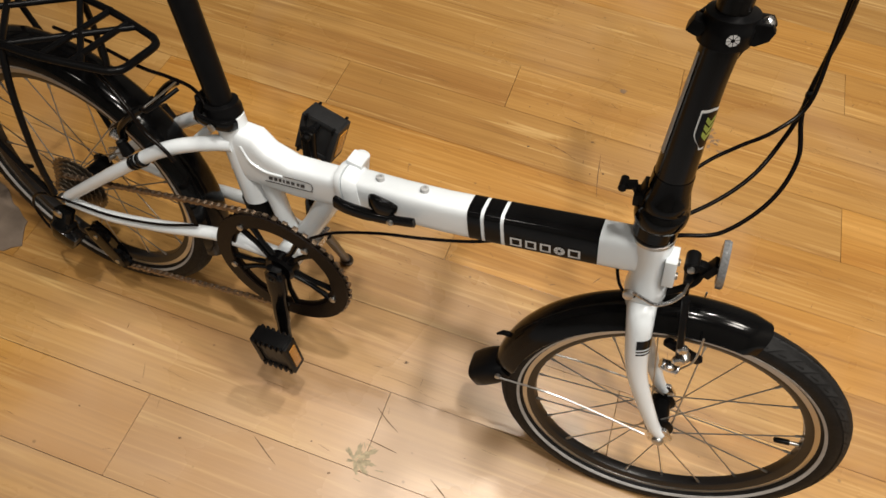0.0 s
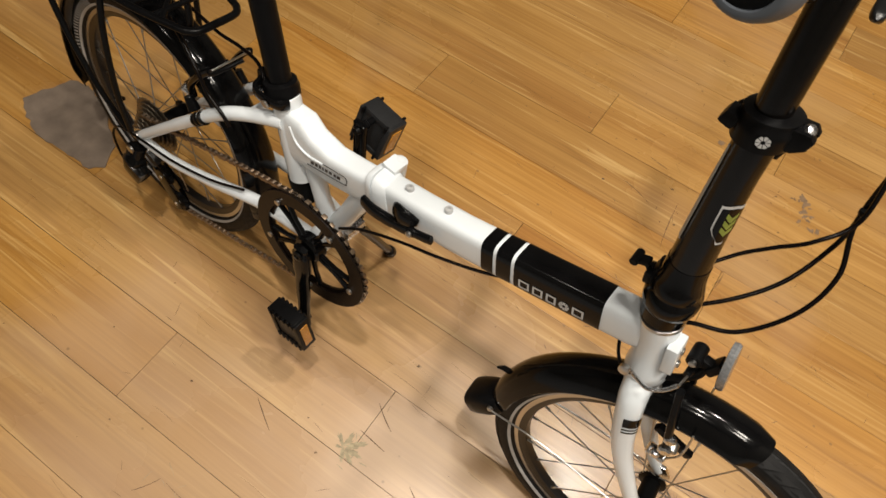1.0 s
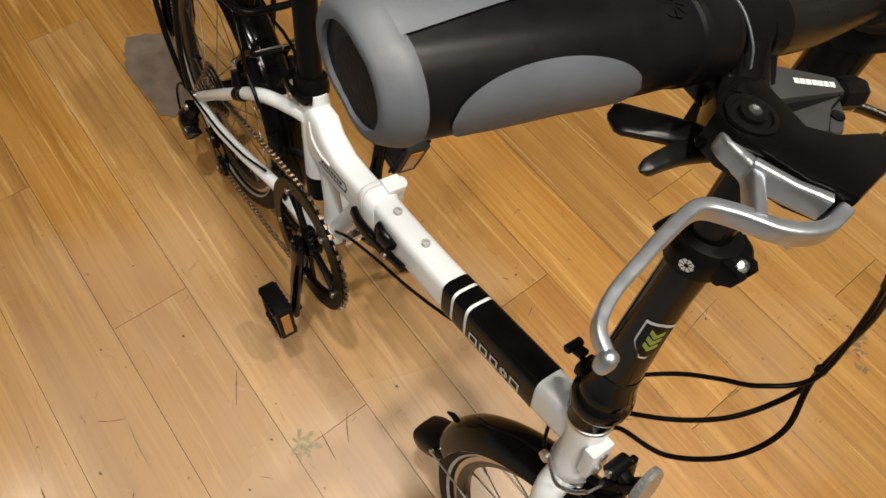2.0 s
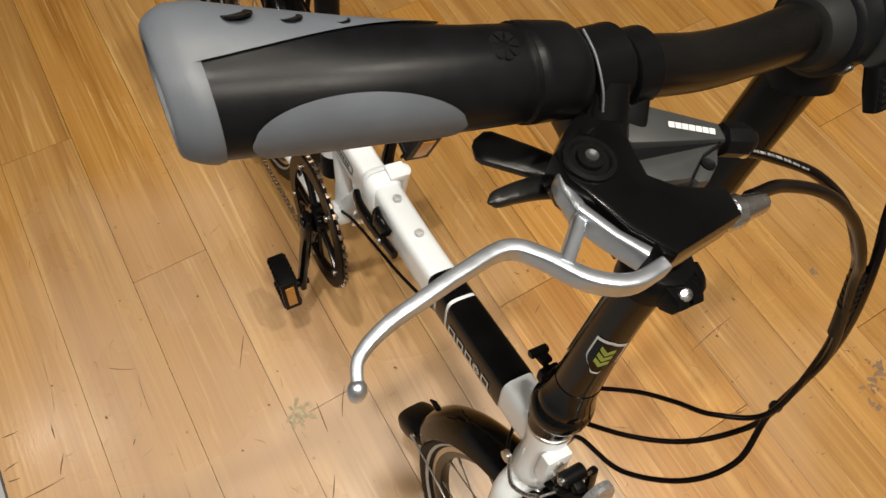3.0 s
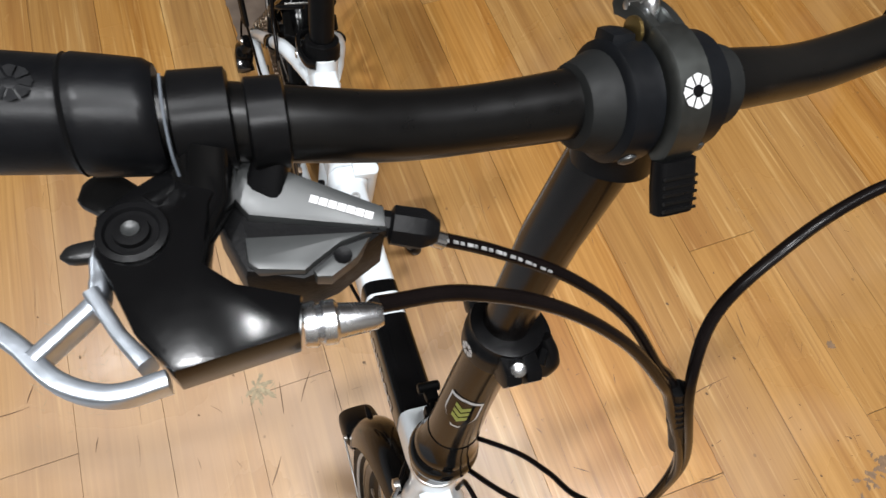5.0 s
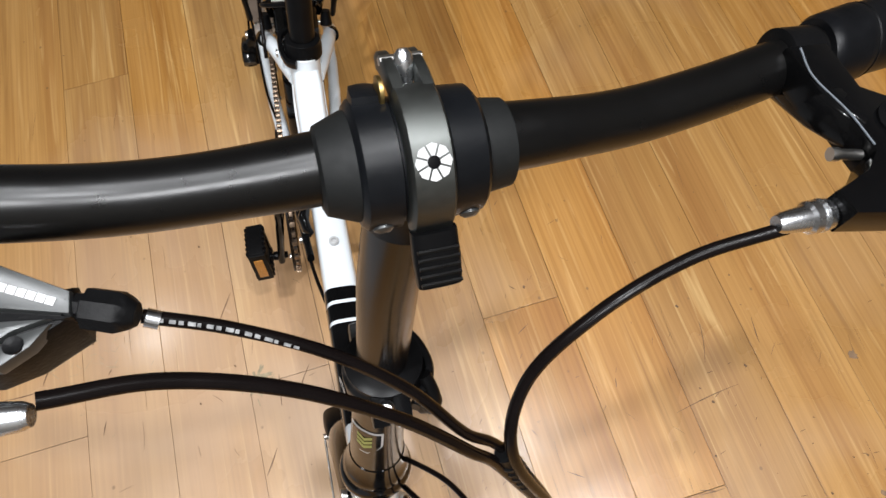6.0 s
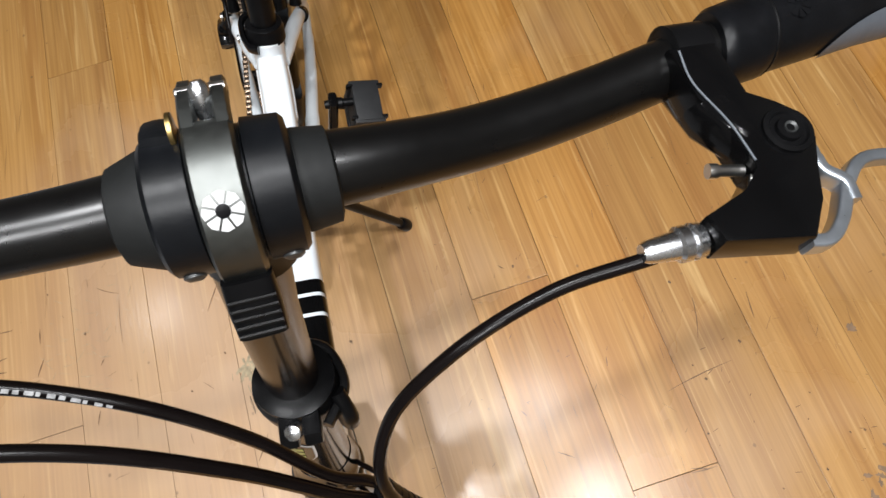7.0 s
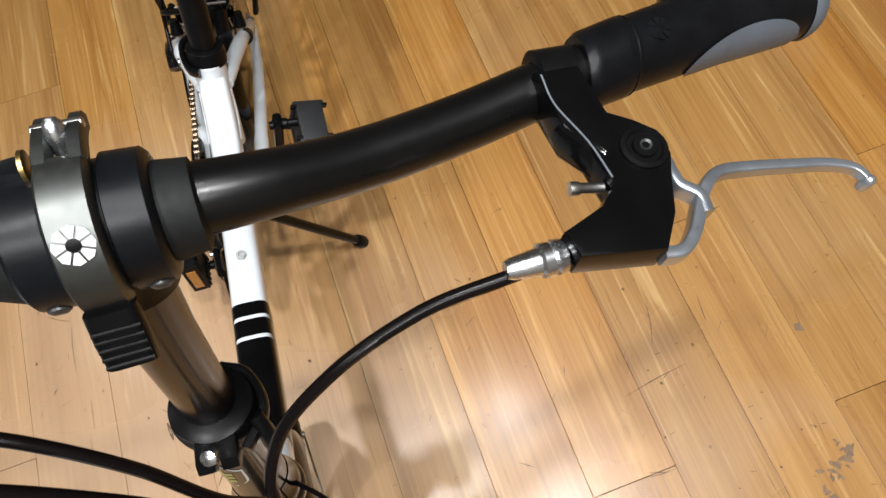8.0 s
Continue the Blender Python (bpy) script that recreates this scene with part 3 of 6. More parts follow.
bm = shaped(curve([top + V((-0.12, 0, 0.04)), top + V((-0.09, 0, 0.045)), top + V((-0.02, 0, 0.04)), top + V((0.06, 0, 0.04)), top + V((0.13, 0, 0.038)), top + V((0.15, 0, 0.032))], 4),
            [(0.05, 0.015)] * 2 + [(0.075, 0.025)] * 5 + [(0.06, 0.024)] * 4 + [(0.035, 0.022)] * 4 + [(0.024, 0.02)] * 4 + [(0.018, 0.015)] * 2, 2.6, 24)
saddle = part("saddle", bm, RUBBER, bicycle, "black padded saddle")


# ---- wheels ----
def wheel(name, centre, m, valve, wide=1.0):
    w = empty(name)
    w.parent = bicycle
    c = V((centre[0], 0, centre[1]))

    def ring(profile, seg=96):
        bm2 = bmesh.new()
        rings = []
        for k in range(seg):
            a = 2 * math.pi * k / seg
            rings.append([c + V((r * math.cos(a), y, r * math.sin(a))) for r, y in profile])
        return moved(loft(bm2, rings, closed=True), m)

    sec = [(0.2245 + 0.0205 * math.cos(radians(a)), 0.0195 * math.sin(radians(a))) for a in range(0, 360, 18)]
    tyre = part("tyre", ring(sec), TYRE, w, "black tyre with a grey reflective stripe")
    for s in (-1, 1):
        st = [(0.2120, s * 0.0155), (0.2140, s * 0.0168), (0.2160, s * 0.0178), (0.2160, s * 0.0185), (0.2140, s * 0.0176), (0.2120, s * 0.0166)]
        part("sidewall_stripe", ring(st), STRIPE, tyre, "grey reflective sidewall stripe")
        # slanting tread blocks on the shoulder
        bm2 = bmesh.new()
        n = 56
        for k in range(n):
            a = 2 * math.pi * k / n
            rows = []
            for q, (ca, off) in enumerate(((2, 0.0), (36, 0.10), (64, 0.16))):
                r, y = 0.2245 + 0.0212 * math.cos(radians(ca)), s * 0.0203 * math.sin(radians(ca))
                rows.append([bm2.verts.new(c + V((r * math.cos(a + off + d), y, r * math.sin(a + off + d)))) for d in (0, 0.098)])
            for (p0, p1), (p2, p3) in zip(rows, rows[1:]):
                bm2.faces.new((p0, p1, p3, p2))
        part("tread", moved(bm2, m), TREAD, tyre, "slanting shoulder tread blocks")
    prof = [(0.2070, 0.0100), (0.2070, -0.0100), (0.197, -0.0108), (0.190, -0.0075), (0.188, 0.0), (0.190, 0.0075), (0.197, 0.0108)]
    rim = part("rim", ring(prof), RIM_BLACK, w, "dark double-wall rim")
    for s in (-1, 1):
        part("brake_track", ring([(0.2078, s * 0.0098), (0.2078, s * 0.0112), (0.2010, s * 0.0117), (0.2010, s * 0.0104)]), RIM, rim, "bare aluminium brake track")
    hubs = lambda prof: [(h * wide, q) for h, q in prof]
    hub = moved(lathe(hubs([(-0.036, 0.007), (-0.034, 0.02), (-0.030, 0.0205), (-0.027, 0.013), (0.027, 0.013), (0.030, 0.0205), (0.034, 0.02), (0.036, 0.007)]), c, (0, 1, 0), 28), m)
    part("hub", hub, BLACK_SATIN, w)
    ends = lathe(hubs([(-0.072, 0.0045), (-0.070, 0.0075), (-0.064, 0.0085), (-0.062, 0.005), (0.062, 0.005), (0.064, 0.0085), (0.070, 0.0075), (0.072, 0.0045)]), c, (0, 1, 0), 18)
    part("axle", moved(ends, m), STEEL, w)
    n = 20
    for k in range(n):
        s = -1 if k % 2 else 1
        a = 2 * math.pi * (k + 0.25) / n
        twist = (0.85 if (k // 2) % 2 else -0.85)
        p = c + V((0.0185 * math.cos(a + twist), s * 0.031 * wide, 0.0185 * math.sin(a + twist)))
        q = c + V((0.190 * math.cos(a), s * 0.003, 0.190 * math.sin(a)))
        part("spoke", moved(tube([p, q], 0.0011, 6), m), SPOKE, w)
        d = (p - q).normalized()
        part("nipple", moved(tube([q - d * 0.002, q + d * 0.011], 0.0021, 6), m), STEEL, w)
    a = radians(valve)
    d = V((math.cos(a), 0, math.sin(a)))
    va = part("valve", moved(tube([c + d * 0.189, c + d * 0.168], 0.0032, 10), m), STEEL, w)
    part("valve_cap", moved(tube([c + d * 0.176, c + d * 0.158, c + d * 0.156], [0.0042, 0.0042, 0.003], 10), m), BLACK_PLASTIC, va)
    return w


REAR_PLACE, FRONT_PLACE = Matrix.Translation((-0.014, 0, 0)), Matrix.Translation((-0.019, 0, 0.004))
PLACE[0] = REAR_PLACE
rear_wheel = wheel("rear_wheel", REAR, Matrix(), 200)
bm = bmesh.new()
for k in range(24):
    for r0, r1, lean in ((0.2165, 0.2225, 0.020), (0.2225, 0.2285, -0.020)):
        a0 = radians(126 + 2.3 * k)
        quad = [(r0, a0 + lean * (r0 > 0.22)), (r0, a0 + lean * (r0 > 0.22) + 0.017), (r1, a0 + 0.020 * (r0 < 0.22) + 0.017), (r1, a0 + 0.020 * (r0 < 0.22))]
        bm.faces.new([bm.verts.new(V((REAR[0] + r * math.cos(q), -0.0202 + 0.4 * abs(r - 0.2225) ** 1.2, REAR[1] + r * math.sin(q)))) for r, q in quad])
part("tyre_mark", bm, STRIPE, rear_wheel, "zigzag of pale marks on the tyre's side")
PLACE[0] = FRONT_PLACE
wheel("front_wheel", FRONT, STEER, 14, 0.70)


def mudguard(name, centre, r, a0, a1, half, m, skirt=0.050):
    bm2 = bmesh.new()
    n = 44
    k2 = 10
    outer, inner = [], []
    for i in range(n + 1):
        a = radians(a0 + (a1 - a0) * i / n)
        shrink = min(1.0, 0.72 + 0.28 * min(i, n - i) / 2.0)
        d = V((math.cos(a), 0, math.sin(a)))
        o, q = [], []
        for j in range(k2 + 1):
            b = -1 + 2 * j / k2
            y = half * shrink * math.sin(b * 1.35) / math.sin(1.35)
            drop = skirt * (1 - math.cos(b * 1.35)) ** 1.3
            o.append(bm2.verts.new(V((centre[0], 0, centre[1])) + d * (r - drop) + V((0, y, 0))))
            q.append(bm2.verts.new(V((centre[0], 0, centre[1])) + d * (r - drop - 0.0018) + V((0, y * 0.95, 0))))
        outer.append(o)
        inner.append(q)
    for i in range(n):
        for j in range(k2):
            bm2.faces.new((outer[i][j], outer[i][j + 1], outer[i + 1][j + 1], outer[i + 1][j]))
            bm2.faces.new((inner[i][j], inner[i + 1][j], inner[i + 1][j + 1], inner[i][j + 1]))
        for j in (0, k2):
            bm2.faces.new((outer[i][j], inner[i][j], inner[i + 1][j], outer[i + 1][j]))
    for i in (0, n):
        for j in range(k2):
            bm2.faces.new((outer[i][j], inner[i][j], inner[i][j + 1], outer[i][j + 1]))
    return part(name, moved(bm2, m), BLACK_GLOSS, bicycle, "glossy black plastic mudguard")


PLACE[0] = REAR_PLACE
mudguard("rear_mudguard", REAR, 0.266, -12, 196, 0.033, Matrix(), 0.026)
PLACE[0] = FRONT_PLACE
front_guard = mudguard("front_mudguard", (FRONT[0] - 0.005, FRONT[1] + 0.002), 0.2545, 80, 182, 0.030, STEER, 0.044)

# front flap, bolt and stay of the front mudguard


def at_front(r, a, y=0.0):
    return V((FRONT[0] + r * math.cos(radians(a)), y, FRONT[1] + r * math.sin(radians(a))))


bm = bmesh.new()
shaped([at_front(0.238, 182), at_front(0.244, 183.5), at_front(0.256, 186), at_front(0.272, 189), at_front(0.284, 191), at_front(0.288, 191.5)],
       [(0.022, 0.016), (0.0265, 0.020), (0.0285, 0.0215), (0.0285, 0.0215), (0.0270, 0.0195), (0.0225, 0.0145)], 3.4, 24, bm)
part("mud_flap", moved(bm, STEER), RUBBER, front_guard, "black rubber mud flap")
for s in (-1, 1):
    bm = lathe([(0, 0.0045), (0.004, 0.0045), (0.005, 0.003)], at_front(0.247, 182.5, s * 0.0275), (0, s, 0), 14)
    part("stay_bolt", moved(bm, STEER), STEEL, front_guard)
for s in (-1, 1):
    bm = tube(curve([at_front(0.247, 182.5, s * 0.031), at_front(0.15, 178, s * 0.036), at_front(0.02, 180, s * 0.043)], 6), 0.0015, 8)
    part("stay_wire", moved(bm, STEER), STEEL, front_guard, "thin steel mudguard stay")
bm = tube([at_front(0.254, 166), at_front(0.268, 167), at_front(0.274, 169)], [0.005, 0.004, 0.002], 10)
part("guard_tab", moved(bm, STEER), BLACK_PLASTIC, front_guard)
for y in (-0.008, 0.008):
    part("guard_screw", moved(lathe([(0, 0.005), (0.003, 0.005), (0.004, 0.003)], at_front(0.2548, 112, y), V((math.cos(radians(112)), 0, math.sin(radians(112)))), 12), STEER), STEEL, front_guard)

# fork
PLACE[0] = settle
fork = empty("fork")
fork.parent = bicycle
crown = AX0 - AXD * 0.096
bm = lathe([(-0.030, 0.0195), (-0.026, 0.0225), (-0.004, 0.0235), (0.0, 0.0225)], crown, AXD, 32)
part("crown", moved(bm, STEER), WHITE, fork)
part("headset_ring", moved(lathe([(-0.001, 0.0225), (0.0, 0.0245), (0.004, 0.0245), (0.005, 0.0225)], crown, AXD, 32), STEER), STEEL, fork)
part("upper_race", lathe([(0.001, 0.0225), (0.002, 0.0250), (0.006, 0.0250), (0.007, 0.023)], AX0, AXD, 32), STEEL, fork)
for s in (-1, 1):
    path = curve([crown + V((0.001, s * 0.008, -0.006)), (0.894, s * 0.0285, 0.4955), (0.906, s * 0.0362, 0.459), (0.922, s * 0.0391, 0.414), (0.945, s * 0.0401, 0.364), (0.976, s * 0.0402, 0.310), (1.005, s * 0.0396, 0.264), (1.022, s * 0.0390, 0.246)], 5)
    n = len(path)
    blade = part("blade", moved(shaped(path, [(0.0165 - 0.0095 * k / n, 0.0195 - 0.0120 * k / n) for k in range(n)], 2.2, 20, up=(1, 0, 0)), STEER), WHITE, fork)
    bm = plate([(1.012, 0.226), (1.034, 0.228), (1.040, 0.246), (1.026, 0.262), (1.010, 0.260), (1.004, 0.244)], s * 0.0385 - 0.003, s * 0.0385 + 0.003, bevel=0.001, put=lambda a, b, h: V((a, h, b)))
    part("fork_end", moved(bm, STEER), ALU, fork)
    rows0 = list(zip(path, frames_along(path, (1, 0, 0))[1], [(0.0165 - 0.0095 * k / n, 0.0195 - 0.0120 * k / n) for k in range(n)]))
    for z0, z1 in ((0.470, 0.454), (0.451, 0.448), (0.445, 0.442)):
        bm = bmesh.new()
        rows = []
        for z in (z0, (z0 + z1) / 2, z1):
            k = min(range(n - 1), key=lambda q: abs((path[q].z + path[q + 1].z) / 2 - z))
            f = (z - path[k].z) / (path[k + 1].z - path[k].z)
            p, (_, sd, up2), (hw, hh) = path[k].lerp(path[k + 1], f), rows0[k][1], rows0[k][2]
            row = []
            sgn = 1 if sd.y * s > 0 else -1
            for q in range(11):
                a = radians(-12 + 95 * q / 10)
                c2, d2 = math.cos(a), math.sin(a)
                row.append(bm.verts.new(p + sd * sgn * ((hw + 0.0006) * math.copysign(abs(c2) ** (2 / 2.2), c2)) + up2 * ((hh + 0.0006) * math.copysign(abs(d2) ** (2 / 2.2), d2))))
            rows.append(row)
        for ra, rb in zip(rows, rows[1:]):
            for q in range(10):
                bm.faces.new((ra[q], ra[q + 1], rb[q + 1], rb[q]))
        part("blade_band", moved(bm, STEER), BLACK_GLOSS, blade, "black film stripe")

# front brake, noodle and reflector
brake = empty("front_brake")
brake.parent = bicycle
for s in (-1, 1):
    bm = shaped(curve([(0.968, s * 0.034, 0.420), (0.962, s * 0.038, 0.45), (0.945, s * 0.040, 0.50), (0.926, s * 0.034, 0.556)], 5), [(0.006, 0.0045)] * 16, 3, 12, up=(1, 0, 0))
    arm = part("brake_arm", moved(bm, STEER), BLACK_SATIN, brake)
    bm = lathe([(-0.012, 0.007), (-0.01, 0.0085), (0.01, 0.0085), (0.012, 0.006)], (0.964, s * 0.033, 0.418), (1, 0, 0), 16)
    part("pivot_boss", moved(bm, STEER), ALU, arm)
    bm = bmesh.new()
    box(bm, (0.968, s * 0.022, 0.448), (0.055, 0.010, 0.012), Matrix.Rotation(radians(20), 4, "Y"), bevel=0.003)
    part("brake_pad", moved(bm, STEER), RUBBER, arm)
    bm = lathe([(0, 0.0075), (0.010, 0.0075), (0.013, 0.005)], (0.968, s * 0.028, 0.452), (0, s, 0), 14)
    part("brake_nut", moved(bm, STEER), STEEL, arm)
    bm = tube(curve([(0.974, s * 0.037, 0.424), (0.978, s * 0.040, 0.46), (0.970, s * 0.038, 0.505)], 5), 0.0014, 8)
    part("brake_spring", moved(bm, STEER), STEEL, arm)
for x, z, r0 in ((0.955, 0.478, 0.0070), (0.961, 0.452, 0.0085), (0.958, 0.432, 0.0060)):
    part("adjuster_nut", moved(lathe([(0, r0 * 0.8), (0.002, r0), (0.007, r0), (0.009, r0 * 0.7)], (x, -0.038, z), (0.2, -1, 0), 12), STEER), ALU, brake)
bm = tube(curve([(0.873, -0.030, 0.533), (0.885, -0.040, 0.541), (0.899, -0.046, 0.546), (0.913, -0.042, 0.556), (0.921, -0.036, 0.569)], 6), 0.0024, 10)
part("cable_noodle", bm, ALU, brake, "curved silver cable guide")
part("noodle_bolt", lathe([(0, 0.007), (0.006, 0.007), (0.007, 0.004)], (0.868, -0.026, 0.526), (0, -1, 0), 14), STEEL, brake)
part("link_wire", tube(curve([(0.922, -0.034, 0.566), (0.926, 0.0, 0.566), (0.924, 0.034, 0.558)], 5), 0.0014, 8), STEEL, brake)
part("rubber_boot", tube([(0.923, -0.016, 0.566), (0.926, 0.0, 0.566), (0.924, 0.018, 0.563)], [0.004, 0.006, 0.004], 12), RUBBER, brake)

reflector = empty("front_reflector")
reflector.parent = bicycle
bm = bmesh.new()
tube(curve([(0.896, -0.006, 0.522), (0.916, -0.002, 0.530), (0.934, 0.0, 0.556), (0.934, 0.002, 0.582)], 5), 0.0045, 12, bm)
box(bm, (0.931, 0.0, 0.584), (0.020, 0.012, 0.012), bevel=0.003)
lathe([(-0.012, 0.004), (-0.012, 0.0085), (-0.004, 0.0085), (0.004, 0.0085), (0.012, 0.0085), (0.012, 0.004)], (0.919, 0.0, 0.586), (0, 1, 0), 16, bm)
box(bm, (0.941, 0.0, 0.588), (0.010, 0.018, 0.024), Matrix.Rotation(radians(16), 4, "Y"), bevel=0.003)
part("bracket", bm, BLACK_PLASTIC, reflector, "black reflector bracket")
bm = lathe([(0, 0.027), (0.001, 0.034), (0.006, 0.035), (0.009, 0.033)], (0.944, 0.0, 0.597), (0.95, 0, 0.27), 32)
for v in bm.verts:
    v.co.y *= 0.58
part("reflector_bolt", lathe([(0, 0.004), (0.004, 0.004), (0.005, 0.0025)], (0.919, -0.012, 0.586), (0, -1, 0), 14), STEEL, reflector)
part("lens", bm, CLEAR, reflector, "ribbed clear reflector lens")

# ---- handlebar stem ----
PLACE[0] = hang
stem = empty("handlebar_stem")
stem.parent = bicycle
bm = lathe([(0.004, 0.0235), (0.006, 0.0262), (0.022, 0.0268), (0.024, 0.0290), (0.030, 0.0308), (0.038, 0.0312), (0.045, 0.0300), (0.048, 0.0276), (0.051, 0.0276), (0.053, 0.0282), (0.060, 0.0262), (0.072, 0.0235), (0.09, 0.0222)], ST0, STD, 40)
part("stem_base", bm, BLACK_GLOSS, stem, "glossy black folding stem base")
bm = bmesh.new()
shaped(curve([(0.848, -0.004, 0.630), (0.838, 0.0, 0.640), (0.831, 0.002, 0.654), (0.832, 0.004, 0.668)], 5), [(0.015, 0.008)] * 11 + [(0.012, 0.006)] * 5, 3, 16, bm, up=(1, 0, 0))
box(bm, (0.827, 0.0, 0.650), (0.012, 0.022, 0.016), Matrix.Rotation(radians(-12), 4, "Y"), bevel=0.004)
part("stem_latch", bm, BLACK_PLASTIC, stem, "black stem locking lever")
bm = bmesh.new()
tube([(0.826, -0.002, 0.652), (0.817, -0.004, 0.662)], 0.0032, 12, bm)
box(bm, (0.812, -0.004, 0.663), (0.017, 0.012, 0.006), Matrix.Rotation(radians(-25), 4, "Y"), bevel=0.0025)
lathe([(-0.010, 0.0035), (-0.009, 0.0048), (0.009, 0.0048), (0.010, 0.0035)], (0.8055, -0.004, 0.6615), (0, 1, 0), 14, bm)
part("latch_button", bm, BLACK_PLASTIC, stem)
low, high = stem_at(0.66), stem_at(0.846)
bm = tube([low, stem_at(0.70), stem_at(0.75), stem_at(0.80), high], [0.0228, 0.0210, 0.0188, 0.0172, 0.0170], 36)
part("lower_tube", bm, STEM_BLACK, stem, "satin black tapered lower stem tube")
bm = bmesh.new()
pth = [stem_at(z) + V((-(r + 0.0002) * 0.92, -(r + 0.0002) * 0.42, 0)) for z, r in ((0.715, 0.0205), (0.76, 0.0185), (0.80, 0.0174), (0.824, 0.0172))]
shaped(pth, [(0.0044, 0.0006), (0.0040, 0.0006), (0.0032, 0.0006), (0.0016, 0.0006)], 2, 8, bm, up=(-0.9, -0.4, 0))
part("stem_stripe", bm, STRIPE, stem, "grey graphic stripe")
part("upper_tube", tube([stem_at(0.80), stem_at(0.95), stem_at(1.045)], [0.0145, 0.0143, 0.0143], 32), STEM_BLACK, stem, "satin black inner stem tube")
c = stem_at(0.851)
bm = lathe([(-0.015, 0.0188), (-0.014, 0.0225), (-0.002, 0.0235), (0.004, 0.0235), (0.006, 0.0222), (0.012, 0.0222), (0.014, 0.0165)], c, STD, 36)
height_clamp = part("height_clamp", bm, BLACK_SATIN, stem, "black stem height clamp with a bolt")
for s in (-1, 1):
    out = [(0.012, -0.010), (0.026, -0.0105), (0.034, -0.004), (0.035, 0.004), (0.030, 0.0095), (0.012, 0.010)]
    bm = plate(out, s * 0.0062 - 0.0048, s * 0.0062 + 0.0048, bevel=0.0016, put=lambda a, b, h: c + V((a, h, b + a * 0.15)))
    part("clamp_ear", bm, BLACK_SATIN, height_clamp)
bm = bmesh.new()
box(bm, c + V((-0.024, -0.007, -0.004)), (0.014, 0.018, 0.013), Matrix.Rotation(radians(12), 4, "Y"), bevel=0.004)
part("clamp_stop", bm, BLACK_SATIN, height_clamp)
bm = shaped(curve([c + V((0.026, 0.014, 0)), c + V((0.006, 0.026, -0.002)), c + V((-0.016, 0.020, -0.003)), c + V((-0.024, 0.006, -0.004))], 6), [(0.0032, 0.006)] * 19, 3, 12)
part("clamp_cam", bm, BLACK_SATIN, height_clamp)
bm = shaped(curve([c + V((0.008, 0.021, 0.004)), c + V((0.018, 0.025, -0.004)), c + V((0.021, 0.025, -0.020)), c + V((0.019, 0.023, -0.038))], 5), [(0.0045, 0.0075)] * 6 + [(0.0050, 0.0085)] * 5 + [(0.0045, 0.0070)] * 5, 3, 14)
part("clamp_handle", bm, BLACK_SATIN, height_clamp, "black quick-release handle of the stem clamp")
part("clamp_bolt", lathe([(-0.004, 0.0052), (0.001, 0.0052), (0.003, 0.0044), (0.0042, 0.002)], c + V((0.0265, -0.003, 0.0130)), (0.45, -0.25, 0.86), 18), ALU, height_clamp)
bm = bmesh.new()


def blossom(bm2, centre, normal, r, up):
    """A round mark of eight white wedges."""
    nrm = V(normal).normalized()
    u = (V(up) - nrm * V(up).dot(nrm)).normalized()
    s = nrm.cross(u)
    inner = []
    for k in range(8):
        a = 2 * math.pi * k / 8
        pts = []
        for rr, da in ((0.36, -0.24), (0.94, -0.335), (1.0, 0.0), (0.94, 0.335), (0.36, 0.24)):
            pts.append(bm2.verts.new(V(centre) + (s * math.cos(a + da) + u * math.sin(a + da)) * rr * r))
        bm2.faces.new(pts)
        inner += [pts[0], pts[4]]
    low = [bm2.verts.new(V(centre) + (v.co - V(centre)) * 0.9) for v in inner]
    for k in range(16):
        bm2.faces.new((inner[k], inner[(k + 1) % 16], low[(k + 1) % 16], low[k]))
    return bm2


blossom(bm, c + V((0.006, -0.0243, 0.0)), (0.2, -1, 0.05), 0.0055, (0, 0, 1))
part("clamp_mark", bm, STRIPE, height_clamp)
# shield badge on the stem
bm = bmesh.new()
bz = 0.757


def on_stem(a, h, lift):
    r = 0.0178 + (0.79 - bz - h) * 0.036 + lift
    p = stem_at(bz + h)
    return p + V((math.cos(radians(a)) * r, math.sin(radians(a)) * r, 0))


def shield(lift, grow):
    bm2 = bmesh.new()
    rows = []
    for k in range(9):
        h = (-0.023 + 0.044 * k / 8) * grow
        half = 40 * grow * (1.0 if h > -0.004 else max(0.22, 1 - ((-0.004 - h) / 0.018) ** 1.6))
        rows.append([bm2.verts.new(on_stem(-38 + half * (j / 4 - 1), h + (0.0025 * grow * (1 - abs(j / 4 - 1)) if k == 8 else 0), lift)) for j in range(9)])
    for a, b in zip(rows, rows[1:]):
        for j in range(8):
            bm2.faces.new((a[j], a[j + 1], b[j + 1], b[j]))
    return bm2


badge = part("badge", shield(0.0005, 1.0), PRINT, stem, "shield badge with a pale rim and green leaf")
part("badge_field", shield(0.0009, 0.88), BLACK_GLOSS, badge)
bm = bmesh.new()
for k in range(3):
    for sgn in (-1, 1):
        h0 = -0.012 + 0.008 * k
        q = [on_stem(-38, h0, 0.0013), on_stem(-38 + sgn * 17, h0 + 0.006, 0.0013), on_stem(-38 + sgn * 17, h0 + 0.0115, 0.0013), on_stem(-38, h0 + 0.0062, 0.0013)]
        bm.faces.new([bm.verts.new(p) for p in q])
part("badge_leaf", bm, BADGE_GREEN, badge)

